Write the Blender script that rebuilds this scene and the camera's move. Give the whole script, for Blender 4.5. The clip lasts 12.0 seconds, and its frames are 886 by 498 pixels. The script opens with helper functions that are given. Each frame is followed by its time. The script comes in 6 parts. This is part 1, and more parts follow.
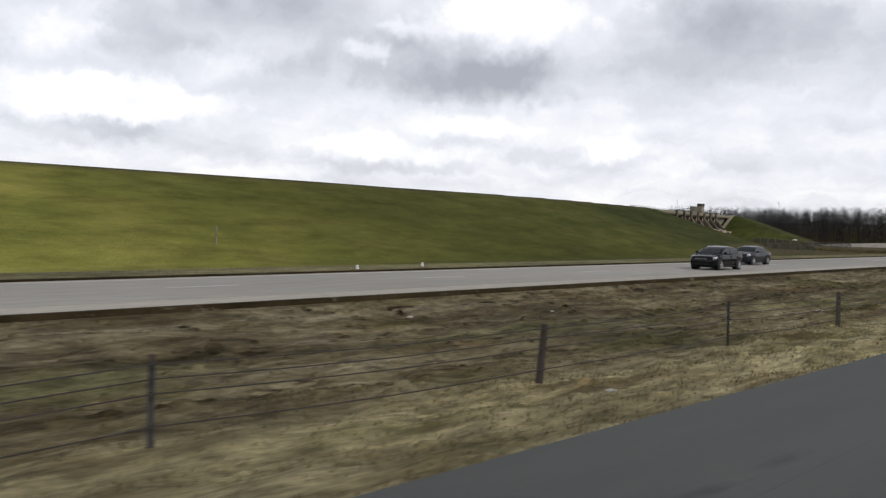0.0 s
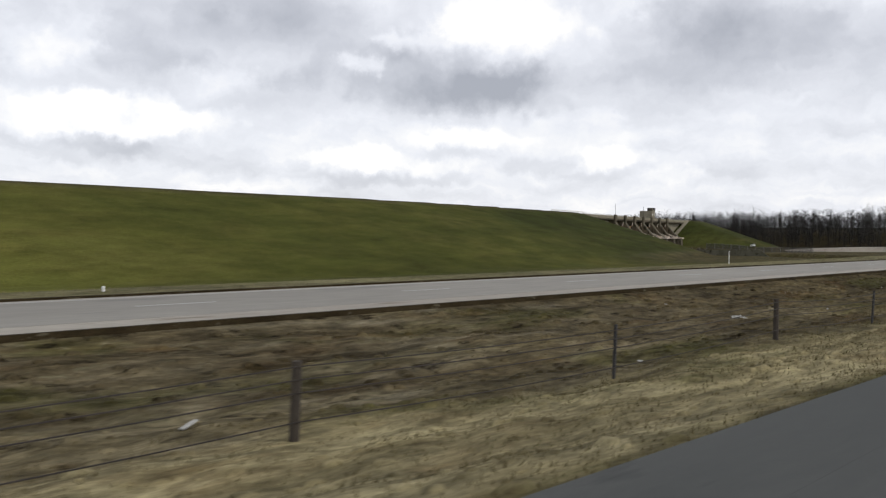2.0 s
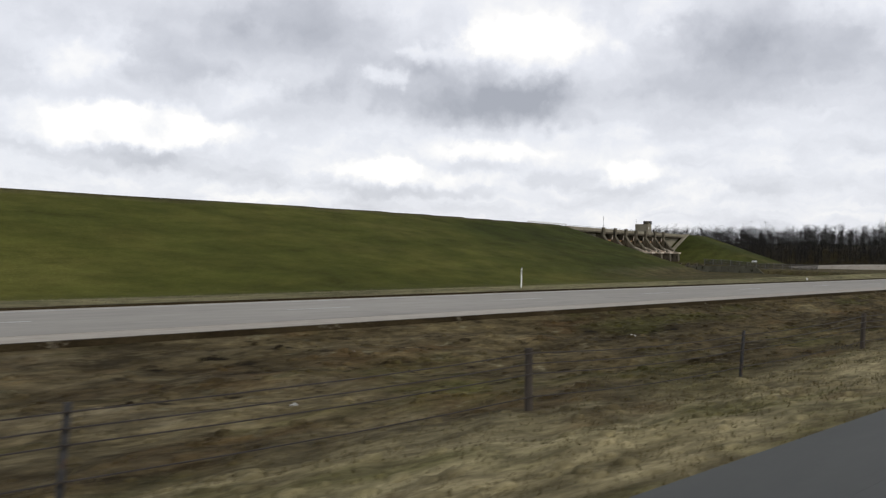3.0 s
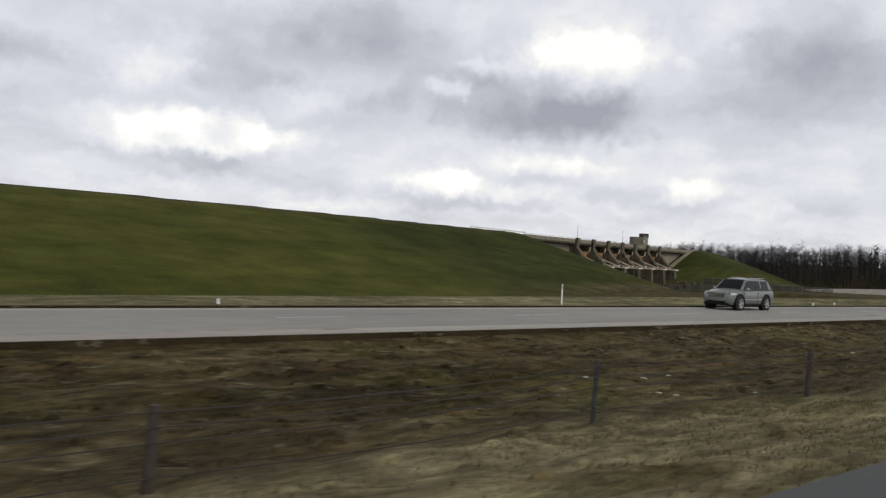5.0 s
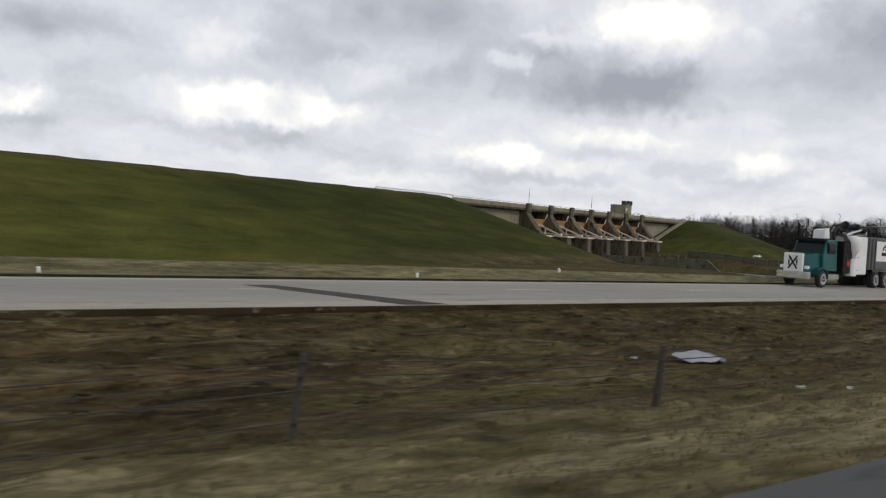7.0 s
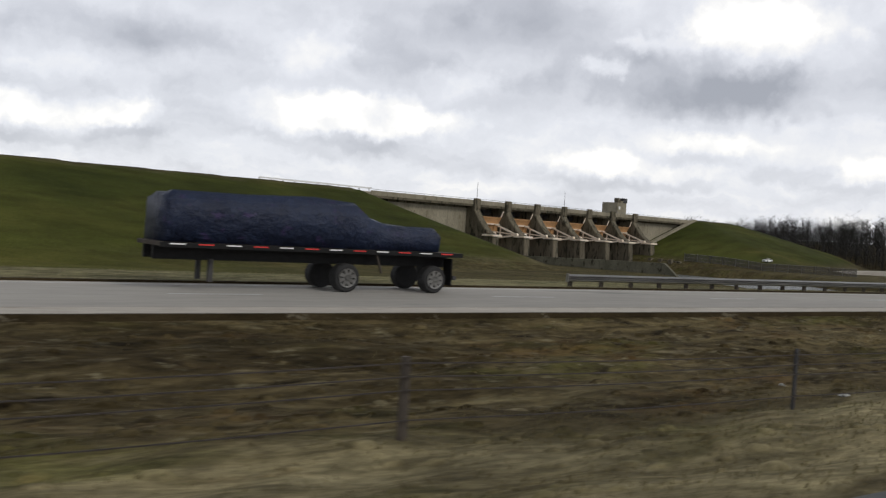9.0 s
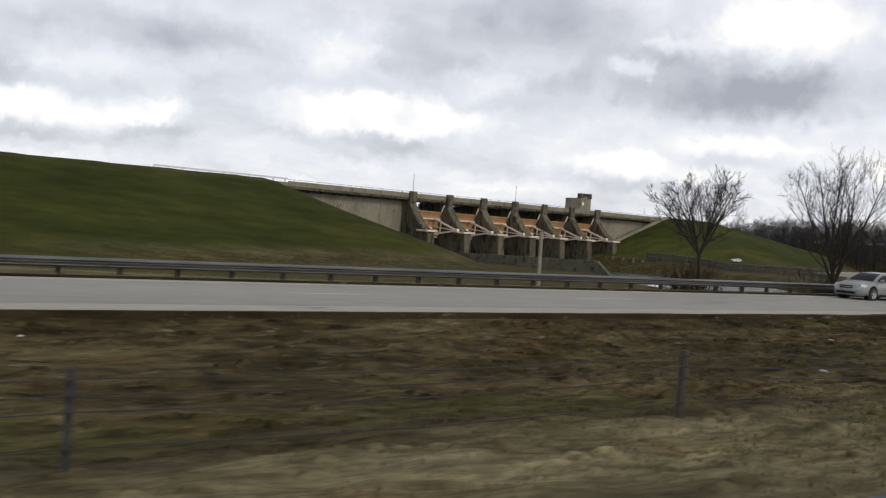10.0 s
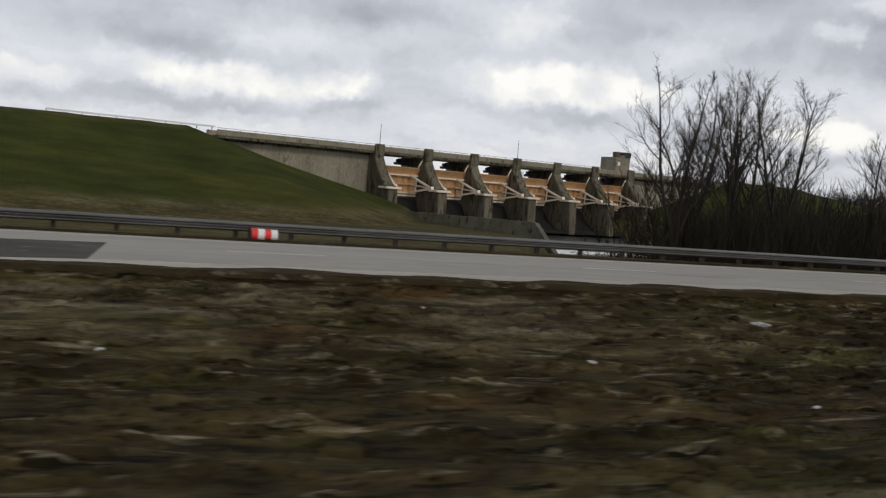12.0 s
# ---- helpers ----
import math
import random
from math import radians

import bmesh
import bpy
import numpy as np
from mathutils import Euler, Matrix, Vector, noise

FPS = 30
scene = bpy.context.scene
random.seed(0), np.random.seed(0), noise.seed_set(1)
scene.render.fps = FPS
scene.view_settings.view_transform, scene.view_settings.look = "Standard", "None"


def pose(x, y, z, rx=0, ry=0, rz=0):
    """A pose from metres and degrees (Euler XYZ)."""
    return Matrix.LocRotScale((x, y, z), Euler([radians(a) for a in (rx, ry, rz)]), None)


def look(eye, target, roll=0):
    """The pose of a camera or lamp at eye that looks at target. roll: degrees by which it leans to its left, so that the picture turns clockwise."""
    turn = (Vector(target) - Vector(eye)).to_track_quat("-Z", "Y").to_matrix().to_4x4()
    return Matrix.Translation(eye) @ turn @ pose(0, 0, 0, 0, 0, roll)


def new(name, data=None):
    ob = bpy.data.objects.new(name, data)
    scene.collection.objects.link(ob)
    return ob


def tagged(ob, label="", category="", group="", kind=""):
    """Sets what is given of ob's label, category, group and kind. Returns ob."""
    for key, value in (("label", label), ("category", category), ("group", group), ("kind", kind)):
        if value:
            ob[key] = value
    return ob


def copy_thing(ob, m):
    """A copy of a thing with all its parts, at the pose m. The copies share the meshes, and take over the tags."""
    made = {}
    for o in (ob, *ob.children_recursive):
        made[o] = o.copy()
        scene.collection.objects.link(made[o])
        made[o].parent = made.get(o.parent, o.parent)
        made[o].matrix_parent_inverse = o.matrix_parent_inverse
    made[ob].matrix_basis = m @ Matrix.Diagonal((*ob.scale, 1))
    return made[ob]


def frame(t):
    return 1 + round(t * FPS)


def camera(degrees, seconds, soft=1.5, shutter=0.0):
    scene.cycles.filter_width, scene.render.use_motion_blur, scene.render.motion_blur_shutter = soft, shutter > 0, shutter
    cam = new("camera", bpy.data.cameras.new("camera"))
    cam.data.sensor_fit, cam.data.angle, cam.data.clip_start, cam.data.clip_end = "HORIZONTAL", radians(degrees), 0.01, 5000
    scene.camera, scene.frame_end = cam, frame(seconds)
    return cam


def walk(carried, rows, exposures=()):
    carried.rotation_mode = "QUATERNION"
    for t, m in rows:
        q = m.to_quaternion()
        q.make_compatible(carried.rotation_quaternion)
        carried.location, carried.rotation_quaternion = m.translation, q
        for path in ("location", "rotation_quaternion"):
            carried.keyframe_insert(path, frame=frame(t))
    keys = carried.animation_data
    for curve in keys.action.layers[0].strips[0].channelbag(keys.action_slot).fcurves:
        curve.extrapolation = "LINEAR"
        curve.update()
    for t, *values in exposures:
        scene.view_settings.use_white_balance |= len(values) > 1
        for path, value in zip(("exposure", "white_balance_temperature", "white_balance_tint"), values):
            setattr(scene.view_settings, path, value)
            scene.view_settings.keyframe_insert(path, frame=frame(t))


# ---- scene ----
cam = camera(51.52, 12.0, soft=1.3, shutter=0.08)
PATH = [
    (0.0, pose(0.00, 0.03, 2.47, 88.26, -1.70, -48.07)),
    (0.5, pose(15.41, 0.06, 2.47, 88.50, -1.69, -49.33)),
    (1.0, pose(30.88, 0.09, 2.47, 88.04, -1.08, -48.04)),
    (1.5, pose(46.44, 0.11, 2.47, 88.28, -0.73, -47.84)),
    (2.0, pose(62.06, 0.12, 2.47, 88.98, -0.66, -48.20)),
    (2.5, pose(77.76, 0.13, 2.47, 89.27, -0.73, -47.41)),
    (4.5, pose(141.29, 0.10, 2.47, 91.00, -3.10, -45.41)),
    (5.0, pose(157.36, 0.07, 2.47, 90.35, -3.02, -43.28)),
    (5.5, pose(173.50, 0.04, 2.47, 89.82, -2.29, -40.71)),
    (6.0, pose(189.71, -0.00, 2.47, 89.76, -2.25, -40.42)),
    (6.5, pose(206.00, -0.05, 2.47, 89.26, -2.61, -40.00)),
    (7.0, pose(222.36, -0.10, 2.47, 88.51, -3.47, -39.50)),
    (7.5, pose(238.79, -0.16, 2.47, 87.60, -4.06, -36.24)),
    (9.3, pose(298.56, -0.44, 2.47, 88.77, -3.41, -33.47)),
    (9.5, pose(305.26, -0.48, 2.47, 88.73, -3.48, -33.24)),
    (10.0, pose(322.06, -0.58, 2.47, 88.58, -3.76, -32.10)),
    (10.5, pose(338.94, -0.68, 2.47, 88.40, -4.20, -30.81)),
    (11.0, pose(355.88, -0.80, 2.47, 88.08, -4.51, -28.94)),
    (11.5, pose(372.11, -0.92, 2.47, 87.65, -4.49, -25.48)),
    (12.0, pose(390.80, -1.05, 2.47, 86.06, -4.54, -20.64)),
]
walk(cam, PATH, ((0.0, 0.18), (2.5, 0.13), (5.0, -0.05), (7.5, -0.03), (9.5, 0.08), (10.5, 0.10), (11.0, -0.30), (11.5, -0.28), (12.0, -0.14)))

# ---- world: broken cloud over a pale sky, weak wide sun ----
SUN_AZ, SUN_EL = -70.0, 40.0
world = bpy.data.worlds.new("overcast")
scene.world = world
world.use_nodes = True
wt = world.node_tree
wt.nodes.clear()


def wnode(kind, **kw):
    n = wt.nodes.new(kind)
    for k, v in kw.items():
        if k == "op":
            n.operation = v
        elif k == "sky":
            n.sky_type = v
    return n


def wmath(op, a, b=None, c=None):
    n = wnode("ShaderNodeMath", op=op)
    for i, v in enumerate((a, b, c)):
        if v is None:
            continue
        if isinstance(v, (int, float)):
            n.inputs[i].default_value = v
        else:
            wt.links.new(v, n.inputs[i])
    return n.outputs[0]


def wnoise(vec, scale, detail, rough, dist=0.0):
    n = wnode("ShaderNodeTexNoise")
    n.inputs["Scale"].default_value = scale
    n.inputs["Detail"].default_value = detail
    n.inputs["Roughness"].default_value = rough
    n.inputs["Distortion"].default_value = dist
    wt.links.new(vec, n.inputs["Vector"])
    return n


tc = wnode("ShaderNodeTexCoord")
sep = wnode("ShaderNodeSeparateXYZ")
wt.links.new(tc.outputs["Generated"], sep.inputs[0])
dx, dy, dz = sep.outputs
az = wmath("MULTIPLY", wmath("ARCTAN2", dy, dx), 57.29578)
el = wmath("MULTIPLY", wmath("ARCSINE", dz), 57.29578)
# cloud layer seen in perspective: flat coordinates that tighten towards the horizon
den = wmath("ADD", wmath("MAXIMUM", dz, 0.0), 0.10)
comb = wnode("ShaderNodeCombineXYZ")
wt.links.new(wmath("DIVIDE", dx, den), comb.inputs[0])
wt.links.new(wmath("DIVIDE", dy, den), comb.inputs[1])
warp1 = wnoise(tc.outputs["Generated"], 8.0, 4.0, 0.5)
warp2 = wnoise(tc.outputs["Generated"], 26.0, 5.0, 0.58)
wsep = wnode("ShaderNodeSeparateColor")
wt.links.new(warp1.outputs["Color"], wsep.inputs[0])
wsep2 = wnode("ShaderNodeSeparateColor")
wt.links.new(warp2.outputs["Color"], wsep2.inputs[0])
warp3 = wnoise(tc.outputs["Generated"], 70.0, 4.0, 0.6)
wsep3 = wnode("ShaderNodeSeparateColor")
wt.links.new(warp3.outputs["Color"], wsep3.inputs[0])


def warped(base, channel, coarse, middle, fine_):
    """An angle pushed about by three sizes of billow."""
    for src, amount in ((wsep, coarse), (wsep2, middle), (wsep3, fine_)):
        base = wmath("MULTIPLY_ADD", wmath("SUBTRACT", src.outputs[channel], 0.5), amount, base)
    return base


azw = warped(az, 0, 6.5, 4.6, 1.5)
elw = warped(el, 1, 1.8, 1.7, 0.75)
# puffs: wide and low near the horizon, larger overhead
comb2 = wnode("ShaderNodeCombineXYZ")
wt.links.new(wmath("MULTIPLY", azw, 0.10), comb2.inputs[0])
wt.links.new(wmath("MULTIPLY", wmath("LOGARITHM", wmath("ADD", wmath("MAXIMUM", elw, 0.0), 3.0), 2.718), 2.6), comb2.inputs[1])
layer = wnoise(comb2.outputs[0], 1.7, 5.0, 0.5, 0.0)
over = wnoise(comb.outputs[0], 0.5, 4.0, 0.5, 0.0)
billow = wnoise(tc.outputs["Generated"], 17.0, 5.0, 0.52)
cloud = wmath("MULTIPLY_ADD", wmath("SUBTRACT", layer.outputs["Fac"], 0.5), 0.62, 0.69)
cloud = wmath("MULTIPLY_ADD", wmath("SUBTRACT", over.outputs["Fac"], 0.5), 0.25, cloud)
cloud = wmath("MULTIPLY_ADD", wmath("SUBTRACT", billow.outputs["Fac"], 0.5), 0.26, cloud)
# single clouds: azimuth, elevation, half widths, brightness
PUFFS = [
    (46.8, 4.5, 3.3, 0.72, 0.50), (41.5, 4.1, 2.4, 0.50, 0.26), (61.5, 6.7, 4.9, 1.22, 0.42), (64.5, 5.3, 2.4, 0.61, 0.15),
    (38.4, 12.4, 3.9, 1.80, 0.44), (40.2, 5.9, 2.0, 0.57, 0.26), (30.9, 4.9, 2.2, 0.66, 0.28), (74.4, 5.8, 1.9, 0.81, 0.33),
    (56.0, 6.6, 2.4, 0.73, 0.18), (43.7, 11.6, 1.8, 0.53, 0.30), (46.9, 10.2, 1.3, 0.60, 0.28), (27.4, 3.6, 2.4, 0.53, 0.18),
    (33.2, 7.2, 3.2, 0.57, 0.12), (64.7, 10.2, 4.5, 1.22, 0.18), (71.9, 9.3, 2.8, 1.01, 0.14), (82.3, 5.4, 4.5, 0.89, 0.36),
    (76.6, 5.7, 2.4, 0.73, 0.26), (93.5, 4.6, 3.2, 0.73, 0.25), (53.5, 9.0, 2.2, 0.80, 0.12),
]
SHADES = [
    (41.2, 9.4, 5.6, 1.75, -0.46), (40.6, 8.0, 4.6, 0.75, -0.16), (52.8, 12.9, 7.7, 2.60, -0.34), (58.2, 9.7, 4.5, 1.42, -0.20),
    (50.3, 9.1, 2.0, 1.20, -0.22), (47.7, 8.5, 0.9, 0.57, -0.16), (26.0, 12.6, 4.9, 2.23, -0.42), (28.9, 8.9, 5.7, 1.60, -0.20),
    (70.9, 7.8, 4.9, 1.30, -0.20), (54.5, 4.1, 3.7, 0.57, -0.18), (61.8, 4.9, 3.4, 0.50, -0.24), (35.8, 4.5, 3.2, 0.49, -0.14),
    (70.8, 5.2, 3.7, 0.57, -0.12), (85.4, 7.0, 5.3, 0.75, -0.28), (86.5, 3.8, 5.3, 0.70, -0.24), (64.0, 5.1, 3.2, 0.45, -0.14),
    (75.0, 10.2, 7.3, 1.30, -0.34), (89.5, 8.5, 6.1, 1.60, -0.34), (19.0, 11.0, 6.0, 2.60, -0.26),
]
for caz, cel, saz, sel, amp in PUFFS + SHADES:
    a = wmath("POWER", wmath("ABSOLUTE", wmath("DIVIDE", wmath("SUBTRACT", azw, caz), saz)), 2.0)
    up_ = wmath("DIVIDE", wmath("SUBTRACT", elw, cel), sel)
    if amp > 0:
        # crisp tops and soft grey undersides
        up_ = wmath("ADD", wmath("MULTIPLY", wmath("MAXIMUM", up_, 0.0), 1.15), wmath("MULTIPLY", wmath("MINIMUM", up_, 0.0), 0.85))
    b = wmath("POWER", wmath("ABSOLUTE", up_), 2.0)
    g = wmath("EXPONENT", wmath("MULTIPLY", wmath("POWER", wmath("ADD", a, b), 1.7 if amp > 0 else 1.1), -1.0))
    # thicker and thinner inside
    g = wmath("MULTIPLY", g, wmath("MULTIPLY_ADD", billow.outputs["Fac"], 1.9, -0.10 if amp > 0 else 0.05))
    cloud = wmath("MULTIPLY_ADD", g, amp * 0.92, cloud)
    if amp > 0.24:
        c_ = wmath("POWER", wmath("ABSOLUTE", wmath("DIVIDE", wmath("SUBTRACT", elw, cel - 1.75 * sel), 0.6 * sel)), 2.0)
        g = wmath("EXPONENT", wmath("MULTIPLY", wmath("ADD", a, c_), -1.0))
        cloud = wmath("MULTIPLY_ADD", g, -0.40 * amp, cloud)
cramp = wnode("ShaderNodeValToRGB")
cr = cramp.color_ramp
cr.elements[0].position, cr.elements[0].color = 0.12, (0.385, 0.40, 0.45, 1)
cr.elements[1].position, cr.elements[1].color = 1.0, (1.15, 1.125, 1.08, 1)
e = cr.elements.new(0.45)
e.color = (0.59, 0.605, 0.66, 1)
e = cr.elements.new(0.70)
e.color = (0.80, 0.815, 0.87, 1)
e = cr.elements.new(0.86)
e.color = (0.97, 0.96, 0.955, 1)
wt.links.new(cloud, cramp.inputs[0])
sky = wnode("ShaderNodeTexSky", sky="NISHITA")
sky.sun_disc = False
sky.sun_elevation = radians(SUN_EL)
sky.sun_rotation = radians(90 - SUN_AZ)
bg_sky = wnode("ShaderNodeBackground")
bg_sky.inputs["Strength"].default_value = 0.10
wt.links.new(sky.outputs[0], bg_sky.inputs["Color"])
bg_cloud = wnode("ShaderNodeBackground")
bg_cloud.inputs["Strength"].default_value = 1.0
wt.links.new(cramp.outputs[0], bg_cloud.inputs["Color"])
# unseen cloud overhead, added thicker to lower the light on the ground
overhead_dim = wnode("ShaderNodeMapRange")
overhead_dim.interpolation_type = "SMOOTHSTEP"
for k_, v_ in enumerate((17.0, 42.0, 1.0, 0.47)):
    overhead_dim.inputs[k_ + 1].default_value = v_
wt.links.new(el, overhead_dim.inputs[0])
wt.links.new(overhead_dim.outputs[0], bg_cloud.inputs["Strength"])
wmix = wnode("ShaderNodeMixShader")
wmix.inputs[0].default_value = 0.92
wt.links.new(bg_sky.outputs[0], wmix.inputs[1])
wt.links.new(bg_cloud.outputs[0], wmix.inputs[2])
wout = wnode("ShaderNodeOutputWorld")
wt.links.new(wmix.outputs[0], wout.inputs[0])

sun = new("sun", bpy.data.lights.new("sun", "SUN"))
sun.data.energy = 1.0
sun.data.angle = radians(10)
sun.data.color = (1.0, 0.95, 0.87)
ca, sa = math.cos(radians(SUN_AZ)), math.sin(radians(SUN_AZ))
sun.matrix_world = look((0, 0, 0), (-ca * math.cos(radians(SUN_EL)), -sa * math.cos(radians(SUN_EL)), -math.sin(radians(SUN_EL))))

# ---- materials ----
def surface(name, c1, c2, scale=1.0, rough=0.9, stretch=(1, 1, 1), bump=0.3, bump_scale=8.0, c3=None, spots=0.62, metal=0.0, spec=0.3, fine=0.35, island=0.0):
    """Two colours mixed by coarse noise, fine grain over it, spots of a third colour, relief."""
    m = bpy.data.materials.new(name)
    m.use_nodes = True
    nt = m.node_tree
    bsdf = nt.nodes["Principled BSDF"]
    co = nt.nodes.new("ShaderNodeNewGeometry").outputs["Position"]
    mp = nt.nodes.new("ShaderNodeMapping")
    mp.inputs["Scale"].default_value = stretch
    nt.links.new(co, mp.inputs[0])

    def noise_at(s, detail=5.0, ro=0.6):
        n = nt.nodes.new("ShaderNodeTexNoise")
        n.inputs["Scale"].default_value = s
        n.inputs["Detail"].default_value = detail
        n.inputs["Roughness"].default_value = ro
        nt.links.new(mp.outputs[0], n.inputs["Vector"])
        return n.outputs["Fac"]

    def ramp(fac, lo, hi):
        r = nt.nodes.new("ShaderNodeMapRange")
        r.inputs[1].default_value, r.inputs[2].default_value = lo, hi
        nt.links.new(fac, r.inputs[0])
        return r.outputs[0]

    def mix(fac, a, b, mode="MIX"):
        x = nt.nodes.new("ShaderNodeMix")
        x.data_type, x.blend_type = "RGBA", mode
        for sock, v in ((x.inputs[0], fac), (x.inputs[6], a), (x.inputs[7], b)):
            if isinstance(v, (int, float)):
                sock.default_value = v
            elif isinstance(v, tuple):
                sock.default_value = (*v, 1)
            else:
                nt.links.new(v, sock)
        return x.outputs[2]

    col = mix(ramp(noise_at(scale), 0.32, 0.68), c1, c2)
    if c3:
        col = mix(ramp(noise_at(scale * 2.7, 4), spots, spots + 0.08), col, c3)
    grain = noise_at(scale * 14, 4, 0.7)
    g = ramp(grain, 0.25, 0.75)
    gm = nt.nodes.new("ShaderNodeMapRange")
    gm.inputs[3].default_value, gm.inputs[4].default_value = 1 - fine, 1 + fine
    nt.links.new(g, gm.inputs[0])
    col = mix(1.0, col, gm.outputs[0], "MULTIPLY")
    if island:
        oi = nt.nodes.new("ShaderNodeNewGeometry").outputs["Random Per Island"]
        im = nt.nodes.new("ShaderNodeMapRange")
        im.inputs[3].default_value, im.inputs[4].default_value = 1 - island, 1 + island
        nt.links.new(oi, im.inputs[0])
        col = mix(1.0, col, im.outputs[0], "MULTIPLY")
    nt.links.new(col, bsdf.inputs["Base Color"])
    rr = nt.nodes.new("ShaderNodeMapRange")
    rr.inputs[3].default_value, rr.inputs[4].default_value = max(0.02, rough - 0.08), min(1.0, rough + 0.08)
    nt.links.new(g, rr.inputs[0])
    nt.links.new(rr.outputs[0], bsdf.inputs["Roughness"])
    bsdf.inputs["Metallic"].default_value = metal
    bsdf.inputs["Specular IOR Level"].default_value = spec
    if bump:
        b = nt.nodes.new("ShaderNodeBump")
        b.inputs["Strength"].default_value = bump
        b.inputs["Distance"].default_value = 0.5 / bump_scale
        nt.links.new(noise_at(bump_scale, 5, 0.65), b.inputs["Height"])
        nt.links.new(b.outputs[0], bsdf.inputs["Normal"])
    return m


MAT = {}
MAT["concrete"] = surface("weathered_concrete", (0.21, 0.187, 0.134), (0.30, 0.270, 0.20), 0.25, 0.9, (1, 1, 0.35), 0.2, 3.0, (0.15, 0.13, 0.085), 0.60)
# dark streaks are stain; shade on piers and under the deck is painted in
MAT["concrete_dark"] = surface("stained_shaded_concrete", (0.082, 0.070, 0.047), (0.168, 0.144, 0.100), 0.35, 0.92, (1, 1, 0.22), 0.25, 3.0, (0.034, 0.032, 0.020), 0.53)
MAT["gate"] = surface("orange_tan_gate_paint", (0.46, 0.255, 0.115), (0.58, 0.345, 0.165), 0.35, 0.7, (1, 1, 0.6), 0.12, 4.0, (0.45, 0.22, 0.10), 0.66)
MAT["gate_steel"] = surface("pale_gate_steel", (0.72, 0.58, 0.44), (0.82, 0.74, 0.62), 0.5, 0.6, (1, 1, 1), 0.1, 6.0, (0.42, 0.25, 0.14), 0.66)
MAT["white_paint"] = surface("white_paint", (0.74, 0.74, 0.72), (0.82, 0.82, 0.80), 1.2, 0.5, (1, 1, 1), 0.05, 20, (0.5, 0.47, 0.42), 0.7, fine=0.12)
MAT["pavement"] = surface("worn_concrete_pavement", (0.262, 0.249, 0.222), (0.330, 0.315, 0.283), 0.12, 0.85, (0.25, 1, 1), 0.15, 30, (0.20, 0.193, 0.18), 0.62, fine=0.16)
MAT["shoulder"] = surface("tan_shoulder", (0.33, 0.30, 0.26), (0.40, 0.37, 0.32), 0.25, 0.9, (0.3, 1, 1), 0.25, 25, (0.24, 0.21, 0.17), 0.62, fine=0.2)
MAT["asphalt"] = surface("dark_asphalt", (0.045, 0.043, 0.038), (0.080, 0.076, 0.068), 0.8, 0.9, (0.5, 1, 1), 0.3, 40, (0.13, 0.125, 0.112), 0.60, spec=0.15, fine=0.3)
MAT["near_road"] = surface("grey_road", (0.058, 0.062, 0.060), (0.082, 0.085, 0.082), 0.3, 0.8, (0.2, 1, 1), 0.25, 40, (0.042, 0.044, 0.043), 0.62, fine=0.2)
MAT["white_line"] = surface("worn_white_road_paint", (0.42, 0.425, 0.42), (0.52, 0.525, 0.52), 2.0, 0.6, (0.5, 1, 1), 0.1, 30, (0.36, 0.36, 0.35), 0.58)
MAT["galv"] = surface("galvanised_steel", (0.17, 0.166, 0.155), (0.26, 0.254, 0.238), 1.5, 0.33, (0.3, 1, 1), 0.05, 10, (0.18, 0.155, 0.12), 0.66, metal=0.85, spec=0.4, fine=0.15)
MAT["wood_post"] = surface("grey_brown_timber", (0.045, 0.038, 0.032), (0.085, 0.070, 0.055), 3.0, 0.9, (1, 1, 0.15), 0.4, 20, fine=0.35)
MAT["steel_post"] = surface("dull_steel_post", (0.035, 0.036, 0.04), (0.065, 0.062, 0.060), 2.0, 0.7, (1, 1, 0.4), 0.2, 15, (0.08, 0.045, 0.025), 0.6, metal=0.1)
MAT["wire"] = surface("rusty_wire", (0.035, 0.03, 0.027), (0.06, 0.05, 0.043), 3.0, 0.8, metal=0.1)
MAT["bark"] = surface("bare_tree_bark", (0.026, 0.021, 0.017), (0.050, 0.041, 0.033), 1.5, 0.95, (1, 1, 0.3), 0.3, 12, fine=0.3)
# darker than the bark, for a dense dark thicket
MAT["brush"] = surface("dark_brown_brush", (0.016, 0.013, 0.008), (0.032, 0.026, 0.016), 1.5, 0.95, (1, 1, 0.3), bump=0, fine=0.3)
MAT["far_wood"] = surface("far_bare_woods", (0.024, 0.023, 0.021), (0.043, 0.040, 0.036), 0.03, 0.95, bump=0, fine=0.2, island=0.35)
MAT["litter"] = surface("pale_litter", (0.38, 0.38, 0.36), (0.50, 0.49, 0.46), 4.0, 0.6, bump=0.2, bump_scale=20)
MAT["cardboard"] = surface("grey_board", (0.10, 0.105, 0.12), (0.19, 0.20, 0.22), 0.9, 0.7, bump=0.1)
MAT["red_paint"] = surface("red_plastic", (0.62, 0.03, 0.03), (0.70, 0.06, 0.05), 3.0, 0.4, bump=0)
# near-black sill colour holds the shadow beneath the gates
MAT["shaded_concrete"] = surface("dark_shaded_concrete", (0.010, 0.009, 0.008), (0.020, 0.018, 0.015), 0.4, 0.9, (1, 1, 0.3), 0.2, 3.0)
MAT["mud"] = surface("dark_mud", (0.022, 0.016, 0.008), (0.050, 0.038, 0.020), 1.2, 0.95, (0.4, 1, 1), 0.5, 8, (0.11, 0.095, 0.065), 0.60, spec=0.05)
